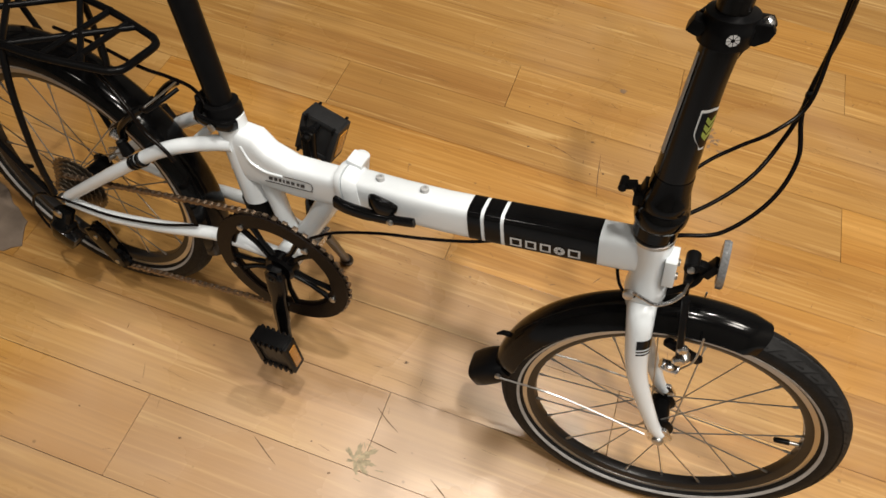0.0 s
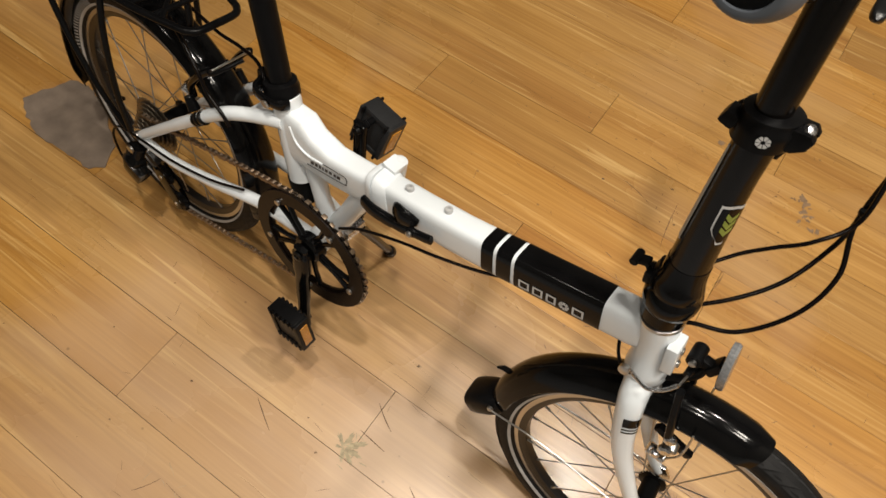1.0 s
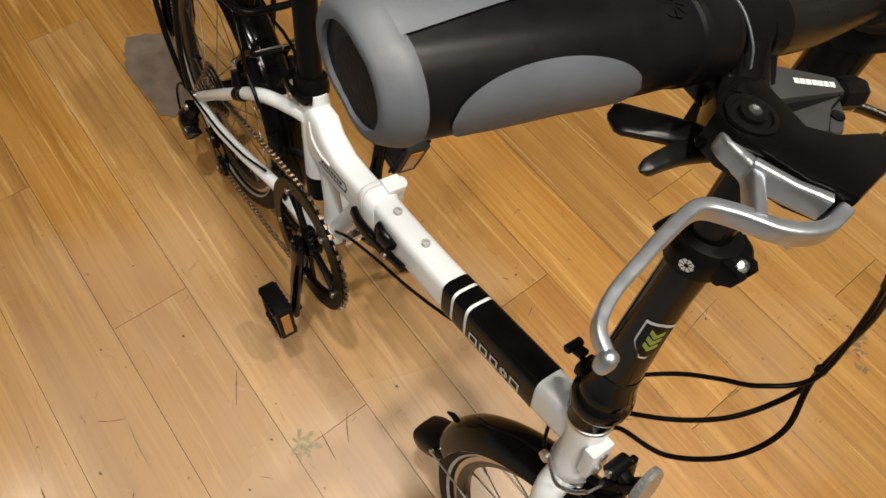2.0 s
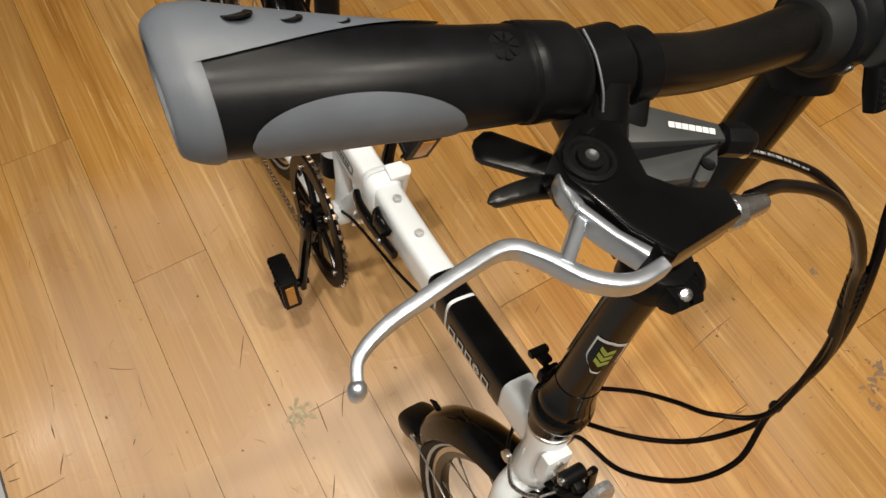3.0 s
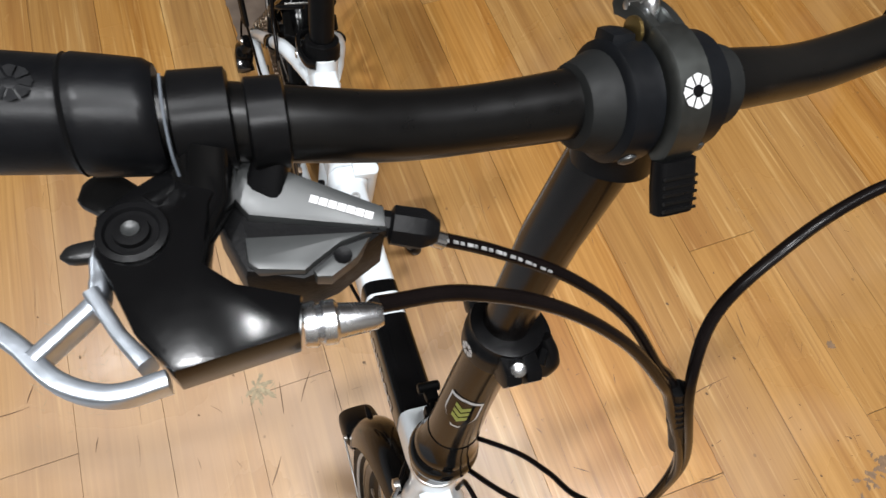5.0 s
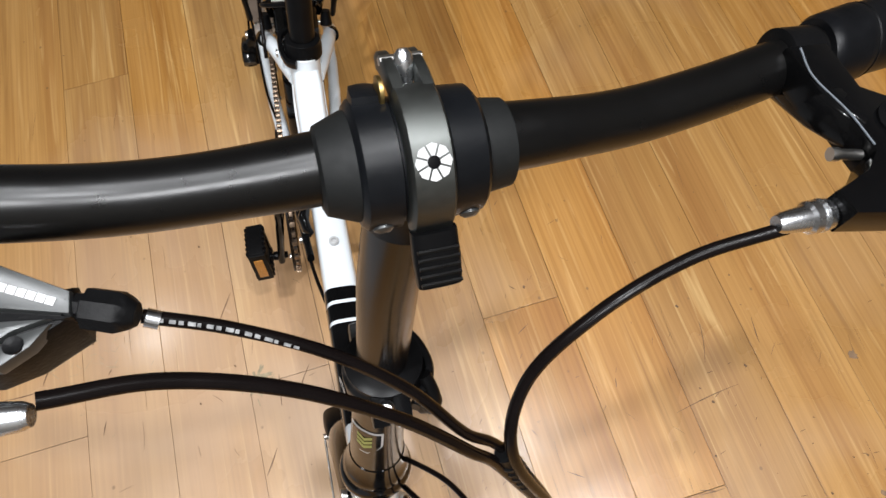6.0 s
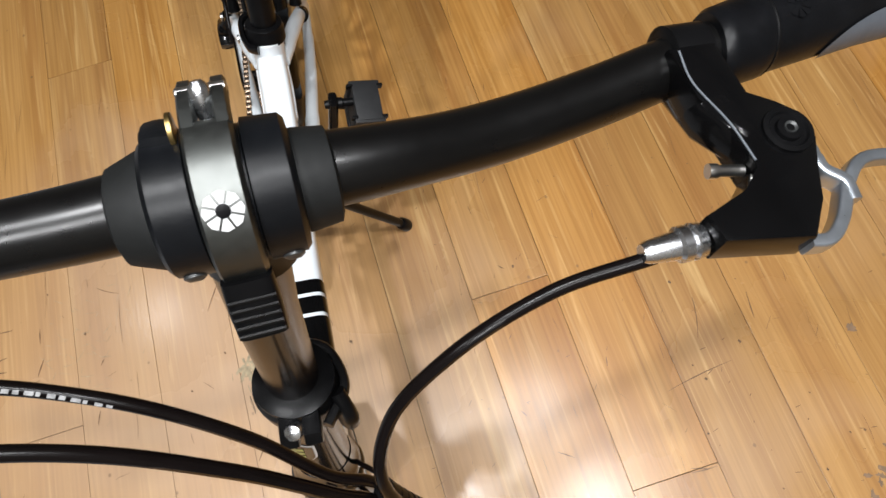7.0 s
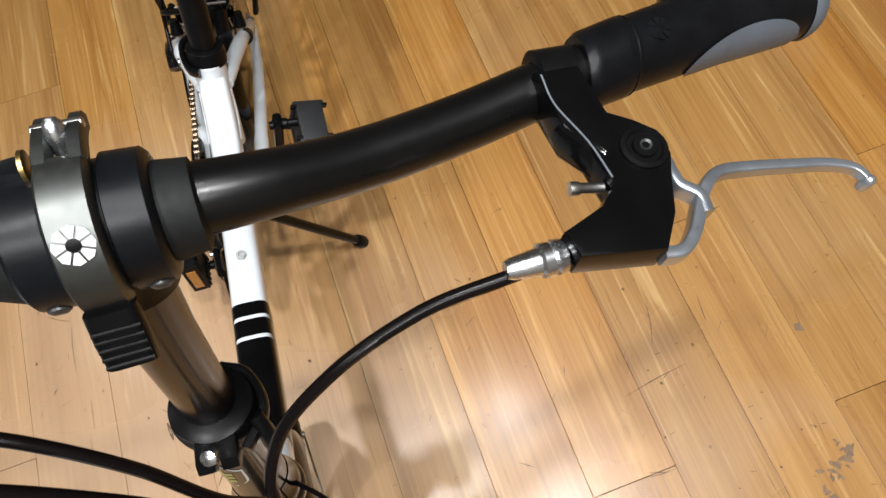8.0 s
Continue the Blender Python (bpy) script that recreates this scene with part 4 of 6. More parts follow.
# ---- handlebar clamp ----
PLACE[0] = BARS
BC = V((0.797, 0.008, 1.049))
BDIR = V((-0.07, 1.0, -0.03)).normalized()
FWD = V((0.62, 0.02, 0.78)).normalized()
bar_clamp = empty("handlebar_clamp")
bar_clamp.parent = bicycle
bm = lathe([(-0.0210, 0.0150), (-0.0205, 0.0195), (-0.0190, 0.0212), (-0.0082, 0.0218), (-0.0076, 0.0203), (0.0076, 0.0203), (0.0082, 0.0218), (0.0190, 0.0212), (0.0205, 0.0195), (0.0210, 0.0150)], BC, BDIR, 40)
part("clamp_body", bm, CLAMP_GREY, bar_clamp, "dark grey metal handlebar clamp body")
for s in (-1, 1):
    part("rubber_collar", lathe([(-0.001, 0.0180), (0.001, 0.0180), (0.0100, 0.0145), (0.0110, 0.0122)] if s < 0 else [(-0.001, 0.0160), (0.001, 0.0162), (0.0105, 0.0150), (0.0115, 0.0122)], BC + BDIR * (s * 0.0208), BDIR * s, 36), COLLAR, bar_clamp)
part("clamp_neck", tube([stem_at(1.01), BC + V((-0.004, 0, -0.016)), BC], [0.0165, 0.019, 0.018], 28), CLAMP_GREY, bar_clamp)
# strap lever over the top
w = 0.0070


def strap(r, a0, a1, half, thick, n=16):
    bm2 = bmesh.new()
    u = (FWD - BDIR * FWD.dot(BDIR)).normalized()
    t = BDIR.cross(u)
    rings = []
    for k in range(n + 1):
        a = radians(a0 + (a1 - a0) * k / n)
        d = u * math.cos(a) - t * math.sin(a)
        rings.append([BC + d * (r + hh) + BDIR * ww for ww, hh in ((-half, 0), (-half, thick * 0.75), (-half * 0.85, thick), (half * 0.85, thick), (half, thick * 0.75), (half, 0))])
    return loft(bm2, rings)


UP2 = (FWD - BDIR * FWD.dot(BDIR)).normalized()
TD2 = BDIR.cross(UP2)


def on_clamp(a, r, y=0.0):
    a = radians(a)
    return BC + (UP2 * math.cos(a) - TD2 * math.sin(a)) * r + BDIR * y


SIDE = 1 if (on_clamp(60, 1.0) - BC).x > (on_clamp(-60, 1.0) - BC).x else -1
part("clamp_lever", strap(0.0205, -SIDE * 60, SIDE * 64, w, 0.0062), STRAP, bar_clamp, "satin black clamp lever strap")
bm = bmesh.new()
p0, p1 = on_clamp(SIDE * 58, 0.0258), on_clamp(SIDE * 58, 0.0258) + V((0.0125, 0.001, -0.0150))
shaped([p0, p0.lerp(p1, 0.5), p1], [(w * 1.08, 0.0042), (w * 1.12, 0.0045), (w * 1.08, 0.0036)], 4, 16, bm, up=FWD)
part("lever_tab", bm, BLACK_SATIN, bar_clamp)
dirv = (p1 - p0).normalized()
nrm = dirv.cross(BDIR).normalized()
if nrm.x < 0:
    nrm = -nrm
for k in range(5):
    bm = tube([p0.lerp(p1, 0.30 + 0.15 * k) + nrm * 0.0042 - BDIR * w * 0.98, p0.lerp(p1, 0.30 + 0.15 * k) + nrm * 0.0042 + BDIR * w * 0.98], 0.0007, 6)
    part("grip_rib", bm, BAR_BLACK, bar_clamp)
bm = bmesh.new()
nn = (on_clamp(0, 1.0) - BC).normalized()
blossom(bm, on_clamp(0, 0.0270), nn, 0.0057, TD2)
part("round_mark", bm, PRINT, bar_clamp, "round white eight-part mark")
part("mark_hub", lathe([(0.0, 0.0020), (0.0003, 0.0020), (0.0004, 0.0012)], on_clamp(0, 0.0270), nn, 16), BLACK_SATIN, bar_clamp)


def prong(s):
    """One side of the strap's forked end."""
    rings = []
    for k in range(13):
        f = k / 12
        a = radians(-SIDE * (56 + 43 * f))
        d = UP2 * math.cos(a) - TD2 * math.sin(a)
        r0 = 0.0205 + 0.0090 * f ** 1.2
        tk = 0.0062 * (1.0 if f < 0.9 else 1 - (f - 0.9) * 2)
        m0 = s * 0.0047
        h = 0.0023
        rings.append([BC + d * (r0 + hh) + BDIR * (m0 + ww) for ww, hh in ((-h, 0), (-h, tk * 0.8), (-h * 0.7, tk), (h * 0.7, tk), (h, tk * 0.8), (h, 0))])
    return loft(bmesh.new(), rings)


for s in (-1, 1):
    part("lever_fork", prong(s), STRAP, bar_clamp)
e0 = on_clamp(-SIDE * 78, 0.0285)
part("eye_bolt", lathe([(-0.008, 0.0022), (-0.003, 0.0025), (-0.002, 0.0026), (0.0, 0.0030), (0.002, 0.0032), (0.0045, 0.0028), (0.006, 0.0014)], e0, (e0 - BC).normalized(), 18), ALU, bar_clamp, "bright steel eye bolt")
part("pivot_pin", lathe([(-0.0072, 0.0012), (-0.0068, 0.0018), (0.0068, 0.0018), (0.0072, 0.0012)], on_clamp(-SIDE * 86, 0.0310), BDIR, 18), STEEL, bar_clamp, "steel pivot pin")
bm = lathe([(-0.0008, 0.0044), (-0.0006, 0.0050), (0.0006, 0.0050), (0.0008, 0.0044)], on_clamp(-SIDE * 68, 0.0235, -0.0095), BDIR, 20)
part("brass_washer", bm, BRASS, bar_clamp, "brass washer")
bm = box(bmesh.new(), (0, 0, 0), (0.013, 0.010, 0.012), bevel=0.004)
part("hinge_block", moved(bm, Matrix.Translation(on_clamp(-SIDE * 78, 0.0185, -0.0140)) @ Matrix.Rotation(radians(-30), 4, "Y")), CLAMP_GREY, bar_clamp)
for a, y in ((SIDE * 70, -0.0145), (SIDE * 70, 0.0145)):
    part("pinch_bolt", lathe([(0, 0.0034), (0.003, 0.0034), (0.004, 0.002)], on_clamp(a, 0.0190, y), (on_clamp(a, 1.0) - BC).normalized(), 14), SHIFT_GREY, bar_clamp)

# ---- handlebar ----
BAR = curve([(0.785, -0.270, 1.074), (0.7955, -0.215, 1.0725), (0.802, -0.160, 1.069), (0.8035, -0.115, 1.0605), (0.802, -0.078, 1.0525), (0.799, -0.035, 1.050), BC + V((-0.0025, 0, 0.0005)),
             (0.7920, 0.052, 1.047), (0.784, 0.093, 1.039), (0.774, 0.135, 1.036), (0.764, 0.178, 1.038), (0.7535, 0.23, 1.038), (0.734, 0.325, 1.030)], 8)
BAR_LINE = [p for p in BAR if -0.255 < p.y < 0.290]
handlebar = part("handlebar", tube(BAR_LINE, [0.0110 + 0.0012 * (1 - ease(abs(p.y - BC.y), 0.02, 0.07)) for p in BAR_LINE], 28), BAR_BLACK, bicycle, "satin black bent handlebar")


def along_bar(y):
    """The bar's middle at a distance to the left."""
    for a, b in zip(BAR, BAR[1:]):
        if a.y <= y <= b.y:
            return a.lerp(b, (y - a.y) / (b.y - a.y))
    return BAR[0] if y < BAR[0].y else BAR[-1]


def grip(side, y0, y1):
    """An ergonomic grip with a grey palm wing; from its inner to its outer end."""
    g = empty("grip")
    g.parent = handlebar
    tagged(g, label="black and grey rubber ergonomic grip")
    n = 52
    core = []
    seg = 56
    for k in range(n + 1):
        f = k / n
        p = along_bar(y0 + (y1 - y0) * f)
        r = 0.0143 + 0.0012 * math.sin(math.pi * min(1, f * 1.1)) + (0.0010 if f < 0.16 else 0)
        if k == 0:
            r -= 0.0012
        if f > 0.9:
            r -= 0.0026 * ((f - 0.9) / 0.1) ** 2.6
        ring = []
        for j in range(seg):
            a = 2 * math.pi * j / seg
            back = max(0.0, math.cos(a - radians(165)))
            ext = 0.0138 * back ** 2 * max(0, (f - 0.30) / 0.70) ** 1.3 * (1 - 0.35 * max(0.0, (f - 0.86) / 0.14) ** 2)
            down = 0.0070 * max(0.0, math.cos(a - radians(-40))) ** 2 * max(0, f - 0.55)
            ring.append(p + V((math.cos(a), 0, math.sin(a))) * (r + ext + down))
        core.append(ring)
    part("grip_body", loft(bmesh.new(), core), RUBBER, g, "textured black rubber grip")
    # grey wing and end ring as a skin over the back and the end
    bm2 = bmesh.new()
    rows = []
    for k in range(18, n + 1):
        f = k / n
        ring = core[k]
        p = along_bar(y0 + (y1 - y0) * f)
        half = 10 + 66 * ((f - 0.34) / 0.66) ** 0.8
        row = []
        for j in range(49):
            a = radians(150 + half * (j / 24 - 1))
            idx = a / (2 * math.pi) * seg
            i0 = int(math.floor(idx)) % seg
            q = ring[i0].lerp(ring[(i0 + 1) % seg], idx - math.floor(idx))
            row.append(bm2.verts.new(p + (q - p) * (1.0 + 0.0009 / max((q - p).length, 1e-4))))
        rows.append(row)
    for a, b in zip(rows, rows[1:]):
        for j in range(48):
            bm2.faces.new((a[j], a[j + 1], b[j + 1], b[j]))
    part("palm_wing", bm2, GRIP_GREY, g, "grey rubber palm wing")
    # grey ring round the outer end, with a rounded shoulder round the bore
    bm2 = bmesh.new()
    k0 = int(n * 0.925)
    out = V((0, 0.0011 * side, 0))
    rings = []
    for k in range(k0, n + 1):
        p = along_bar(y0 + (y1 - y0) * k / n)
        lift = 0.0004 if k == k0 else 0.0011
        rings.append([p + (q - p) * (1 + lift / (q - p).length) for q in core[k]])
    for q, lift in ((0.94, 0.9), (0.87, 1.3), (0.77, 1.2), (0.75, -2.0)):
        rings.append([p + (v - p) * q + out * lift for v in rings[n - k0]])
    part("end_ring", loft(bm2, rings, caps=False), GRIP_GREY, g, "grey rubber end ring")
    # oval grey inlay below and in front
    bm2 = bmesh.new()
    rows = []
    for k in range(33):
        f = 0.37 + 0.50 * k / 32
        i = f * n
        ring = [x.lerp(y, i - int(i)) for x, y in zip(core[int(i)], core[min(n, int(i) + 1)])]
        p = along_bar(y0 + (y1 - y0) * f)
        half = 49 * math.sqrt(max(0.0, 1 - ((k - 16) / 16.02) ** 2)) + 0.5
        row = []
        for j in range(9):
            a = (radians(-8 + half * (j / 4 - 1))) % (2 * math.pi)
            idx = a / (2 * math.pi) * seg
            i0 = int(math.floor(idx)) % seg
            q = ring[i0].lerp(ring[(i0 + 1) % seg], idx - math.floor(idx))
            row.append(bm2.verts.new(p + (q - p) * (1.0 + 0.0008 / (q - p).length)))
        rows.append(row)
    for a, b in zip(rows, rows[1:]):
        for j in range(8):
            bm2.faces.new((a[j], a[j + 1], b[j + 1], b[j]))
    part("grip_inlay", bm2, GRIP_GREY, g, "oval grey rubber inlay")
    end = along_bar(y1)
    part("end_cap", lathe([(-0.002, 0.0112), (0.0002, 0.0108), (0.0004, 0.007)], end, (0, side, 0), 28), BLACK_PLASTIC, g)
    # holes in the wing
    bm2 = bmesh.new()
    for f, r in ((0.60, 0.0022), (0.71, 0.003), (0.82, 0.0040)):
        p = along_bar(y0 + (y1 - y0) * f)
        a = radians(120)
        ext = 0.0150 + 0.0138 * max(0.0, math.cos(a - radians(165))) ** 2 * max(0, (f - 0.30) / 0.70) ** 1.3
        lathe([(0.0006, r), (0.0012, r), (0.0010, r * 0.6)], p + V((math.cos(a), 0, math.sin(a))) * ext, (math.cos(a), 0, math.sin(a)), 14, bm2)
    part("wing_hole", bm2, RUBBER, g)
    # raised round mark and a faint ring groove near the inner end
    p = along_bar(y0 + (y1 - y0) * 0.25)
    d = V((math.cos(radians(78)), 0, math.sin(radians(78))))
    part("raised_mark", blossom(bmesh.new(), p + d * 0.0154, d, 0.0048, (0, 1, 0)), RUBBER, g)
    p = along_bar(y0 + (y1 - y0) * 0.17)
    part("grip_ring", lathe([(-0.001, 0.0150), (0.0, 0.0158), (0.001, 0.0150)], p, (0, 1, 0), 28), BLACK_PLASTIC, g)
    return g


grip(-1, -0.1500, -0.267)
grip(1, 0.182, 0.306)


# ---- brake levers; the outlines lie flat in (forward, side) ----
def brake_lever(side):
    root = empty("brake_lever")
    root.parent = bicycle
    tagged(root, label="silver brake lever in a black bracket")
    zc = 1.057 if side < 0 else 1.046

    def put(a, b, h):
        return V((a + 0.0133, b + 0.0085, h)) if side < 0 else V((a - 0.012, 0.018 - b, h))

    body = [(0.781, -0.1415), (0.803, -0.144), (0.814, -0.150), (0.831, -0.153), (0.838, -0.146), (0.844, -0.131), (0.854, -0.133), (0.858, -0.162), (0.846, -0.170),
            (0.834, -0.174), (0.824, -0.178), (0.814, -0.177), (0.808, -0.170), (0.803, -0.162), (0.781, -0.1590)]
    part("bracket", plate(body, zc - 0.009, zc + 0.006, bevel=0.0018, put=put), BRACKET, root, "smooth black brake lever bracket")
    c0 = along_bar(-0.140 if side < 0 else 0.171)
    part("band_clamp", lathe([(-0.0078, 0.0122), (-0.0070, 0.0138), (0.0070, 0.0138), (0.0078, 0.0122)], c0, (0, 1, 0), 28), BLACK_SATIN, root)
    bm2 = bmesh.new()
    shaped([V((c0.x + 0.006, c0.y, c0.z - 0.002)), put(0.806, -0.152, zc - 0.002), put(0.815, -0.160, zc - 0.002)], [(0.0075, 0.011), (0.009, 0.0085), (0.011, 0.0075)], 4, 16, bm2)
    part("neck", bm2, BLACK_GLOSS, root)
    part("pivot", lathe([(0, 0.0085), (0.0012, 0.0085), (0.0015, 0.0068), (0.0006, 0.0062), (0.0006, 0.0045), (0.0020, 0.0042), (0.0022, 0.002)], put(0.8205, -0.1685, zc + 0.006), (0, 0, 1), 24), BLACK_SATIN, root)
    part("pivot_screw", lathe([(0, 0.0022), (0.0010, 0.0022), (0.0004, 0.0014)], put(0.8205, -0.1685, zc + 0.0078), (0, 0, 1), 14), SHIFT_GREY, root)
    # blade
    pts = [(0.8575, -0.164), (0.8585, -0.176), (0.853, -0.187), (0.8418, -0.1960), (0.8356, -0.2045), (0.8376, -0.219), (0.841, -0.2330), (0.8445, -0.2455), (0.8495, -0.2545), (0.8565, -0.2578)]
    if side > 0:
        pts = [(a - 0.0012 * max(0, k - 4) - 0.003 * min(1, k / 4), -0.162 + (b + 0.164) * (0.60, 0.60, 0.64, 0.72, 0.80, 0.86, 0.90, 0.92, 0.93, 0.93)[k]) for k, (a, b) in enumerate(pts)]
    path = curve([put(a, b, zc - 0.001) for a, b in pts], 5)
    n = len(path)
    halves = [(0.0024 + 0.0003 * math.sin(math.pi * k / n) - 0.0010 * k / n, 0.0040 - 0.0019 * k / n) for k in range(n)]
    blade = part("blade", shaped(path, halves, 5.0, 24, None), LEVER_ALU, root, "polished silver lever blade")
    t = put(*pts[-1], zc - 0.001)
    bm2 = bmesh.new()
    lathe([(-0.0052, 0.0012), (-0.0044, 0.0021), (-0.001, 0.0025), (0.0014, 0.0022), (0.0024, 0.0012), (0.0026, 0.0004)], t, (0, 0, 1), 18, bm2)
    part("blade_tip", bm2, LEVER_ALU, blade)
    bm2 = shaped(curve([put(a, b, zc - 0.001) for a, b in ((0.8175, -0.1745), (0.8205, -0.1765), (0.8245, -0.1778), (0.8300, -0.1778), (0.8345, -0.1785), (0.8395, -0.1835), (0.8468, -0.1918 if side < 0 else -0.1835))], 4), [(0.0016, 0.0034)] * 4 + [(0.0019, 0.0038)] * 8 + [(0.0022, 0.0040)] * 13, 4.5, 20)
    part("lever_arm", bm2, LEVER_ALU, blade)
    if side < 0:
        bm2 = shaped([put(0.833, -0.179, zc), put(0.845, -0.1735, zc), put(0.8535, -0.168, zc)], [(0.0020, 0.0046), (0.0018, 0.0044), (0.0022, 0.0046)], 5, 18)
        part("lever_link", bm2, LEVER_ALU, blade)
    # chrome edge along the bracket, reach screw
    if side < 0:
        edge = ((0.787, -0.1566, 0.0246), (0.796, -0.1568, 0.0222), (0.8040, -0.1566, 0.0160), (0.8075, -0.1560, 0.0095))
    else:
        edge = ((0.786, -0.1418, 0.0100), (0.797, -0.1440, 0.0066), (0.814, -0.1505, 0.0062), (0.829, -0.1535, 0.0060))
    bm2 = tube(curve([put(a, b, zc + h) for a, b, h in edge], 5), 0.0004, 8)
    part("edge_line", bm2, GRIP_GREY, root)
    if side > 0:
        part("reach_screw", lathe([(0, 0.002), (0.008, 0.002), (0.009, 0.0026), (0.012, 0.0026)], put(0.829, -0.152, zc), put(0.827, -0.139, zc) - put(0.829, -0.152, zc), 14), STEEL, root)
    # cable adjuster
    a0, a1 = put(0.8480, -0.1315, zc - 0.005), put(0.8490, -0.1110, zc - 0.005)
    d = (a1 - a0)
    L = d.length
    part("cable_adjuster", lathe([(0, 0.0058), (0.003, 0.0062), (0.004, 0.0050), (0.005, 0.0060), (0.008, 0.0060), (0.009, 0.0048), (L - 0.002, 0.0038), (L, 0.003)], a0, d, 18), ALU, root, "knurled silver cable adjuster")
    return root


brake_lever(-1)
brake_lever(1)

# ---- gear shifter beneath the right side ----
shifter = empty("gear_shifter")
shifter.parent = bicycle
tagged(shifter, label="dark grey trigger gear shifter under the handlebar")
SZ = 1.043
SX, SY = 0.008, 0.0105
out = [(0.800, -0.150), (0.806, -0.128), (0.821, -0.106), (0.828, -0.106), (0.836, -0.120), (0.839, -0.131), (0.834, -0.146), (0.815, -0.152)]
part("shifter_body", plate([(a + SX, b + SY) for a, b in out], SZ - 0.016, SZ + 0.006, bevel=0.003), BLACK_PLASTIC, shifter)
upper = [(0.8065, -0.1445), (0.8105, -0.1275), (0.8290, -0.0945), (0.8355, -0.0950), (0.8315, -0.112), (0.8265, -0.1325)]
cover = part("shifter_cover", plate(upper, SZ + 0.004, SZ + 0.011, bevel=0.0016, put=lambda a, b, h: V((a, b, h - (a - 0.82) * 0.22))), SHIFT_GREY, shifter, "metallic grey shifter cover")
lower = [(0.8325, -0.1345), (0.8362, -0.0995), (0.8385, -0.1090), (0.8440, -0.1180), (0.8455, -0.1200), (0.8430, -0.1320), (0.8405, -0.1345)]
part("cover_panel", plate(lower, SZ + 0.003, SZ + 0.0085, bevel=0.0014), SHIFT_GREY, shifter, "metallic grey shifter cover")
screw_plate = [(0.8450, -0.1178), (0.8388, -0.1085), (0.8370, -0.1000), (0.8430, -0.1050), (0.8478, -0.1130), (0.8470, -0.1170)]
part("screw_panel", plate(screw_plate, SZ + 0.001, SZ + 0.0068, bevel=0.0010), SHIFT_GREY, shifter)
valley = [(0.8265, -0.1345), (0.8318, -0.112), (0.8358, -0.0950), (0.8362, -0.0975), (0.8325, -0.1335)]
part("cover_groove", plate(valley, SZ + 0.002, SZ + 0.0062), BLACK_PLASTIC, shifter)
for k in range(7):
    f0, f1 = k / 7 + 0.02, (k + 0.88) / 7 + 0.02
    pa, pb = V((0.8240, -0.1155, 0)), V((0.8318, -0.0985, 0))
    q0, q1, sd = pa.lerp(pb, f0), pa.lerp(pb, f1), V((0.0010, -0.0005, 0))
    zt = lambda a: SZ + 0.0113 - (a.x - 0.82) * 0.22
    bm = bmesh.new()
    bm.faces.new([bm.verts.new((p.x, p.y, zt(p))) for p in (q0 - sd, q1 - sd, q1 + sd, q0 + sd)])
    part("cover_mark", bm, PRINT, cover, "plain white mark")
for a, b, h in ((0.818, -0.126, 0.0112), (0.8420, -0.1090, 0.0066)):
    part("cover_screw", lathe([(0, 0.0026), (0.0008, 0.0026), (0.0004, 0.0014)], (a, b, SZ + h), (0, 0, 1), 14), BLACK_PLASTIC, shifter)
c1 = along_bar(-0.1235)
bm3 = lathe([(-0.0055, 0.0118), (-0.0047, 0.0132), (0.0047, 0.0132), (0.0055, 0.0118)], c1, (0, 1, 0), 28)
shaped([c1 + V((0.008, 0, -0.006)), c1 + V((0.016, -0.004, -0.014)), V((0.822, -0.132, SZ))], [(0.005, 0.006), (0.006, 0.005), (0.007, 0.004)], 4, 14, bm3)
part("shifter_clamp", bm3, BLACK_SATIN, shifter)
bm = lathe([(0, 0.0048), (0.002, 0.0056), (0.003, 0.0042), (0.005, 0.0042), (0.006, 0.0062), (0.015, 0.0064), (0.018, 0.005), (0.020, 0.0035)], (0.8225 + SX, -0.1085 + SY, SZ + 0.003), (0.30, 0.95, -0.05), 8)
part("barrel_adjuster", bm, BLACK_PLASTIC, shifter, "black faceted barrel adjuster")
for pts, wide, nm in ((((0.826, -0.150), (0.816, -0.159), (0.808, -0.1675), (0.800, -0.1765)), (0.0056, 0.0074), "thumb_lever"),
                      (((0.828, -0.150), (0.8245, -0.163), (0.8235, -0.174), (0.8238, -0.1835)), (0.0052, 0.0026), "release_lever")):
    path = curve([V((a, b, SZ - 0.004)) for a, b in pts], 5)
    n = len(path)
    halves = []
    for k in range(n):
        f = k / (n - 1)
        end = math.sqrt(max(0.05, 1 - max(0.0, (f - 0.86) / 0.14) ** 2))
        halves.append(((wide[0] + (wide[1] - wide[0]) * f) * end, (0.0030 - 0.0008 * f) * end))
    part(nm, shaped(path, halves, 3.2, 18), LEVER_BLACK, shifter)

# ---- control cables ----
PLACE[0] = hang
JOIN, MIDS, SPLIT = V((0.894, 0.045, 0.938)), V((0.925, 0.085, 0.844)), V((0.949, 0.102, 0.750))


def cable(name, pts, r=0.0025, mat=CABLE, n=10, label=""):
    return part(name, tube(curve(pts, n), r, 10), mat, bicycle, label)


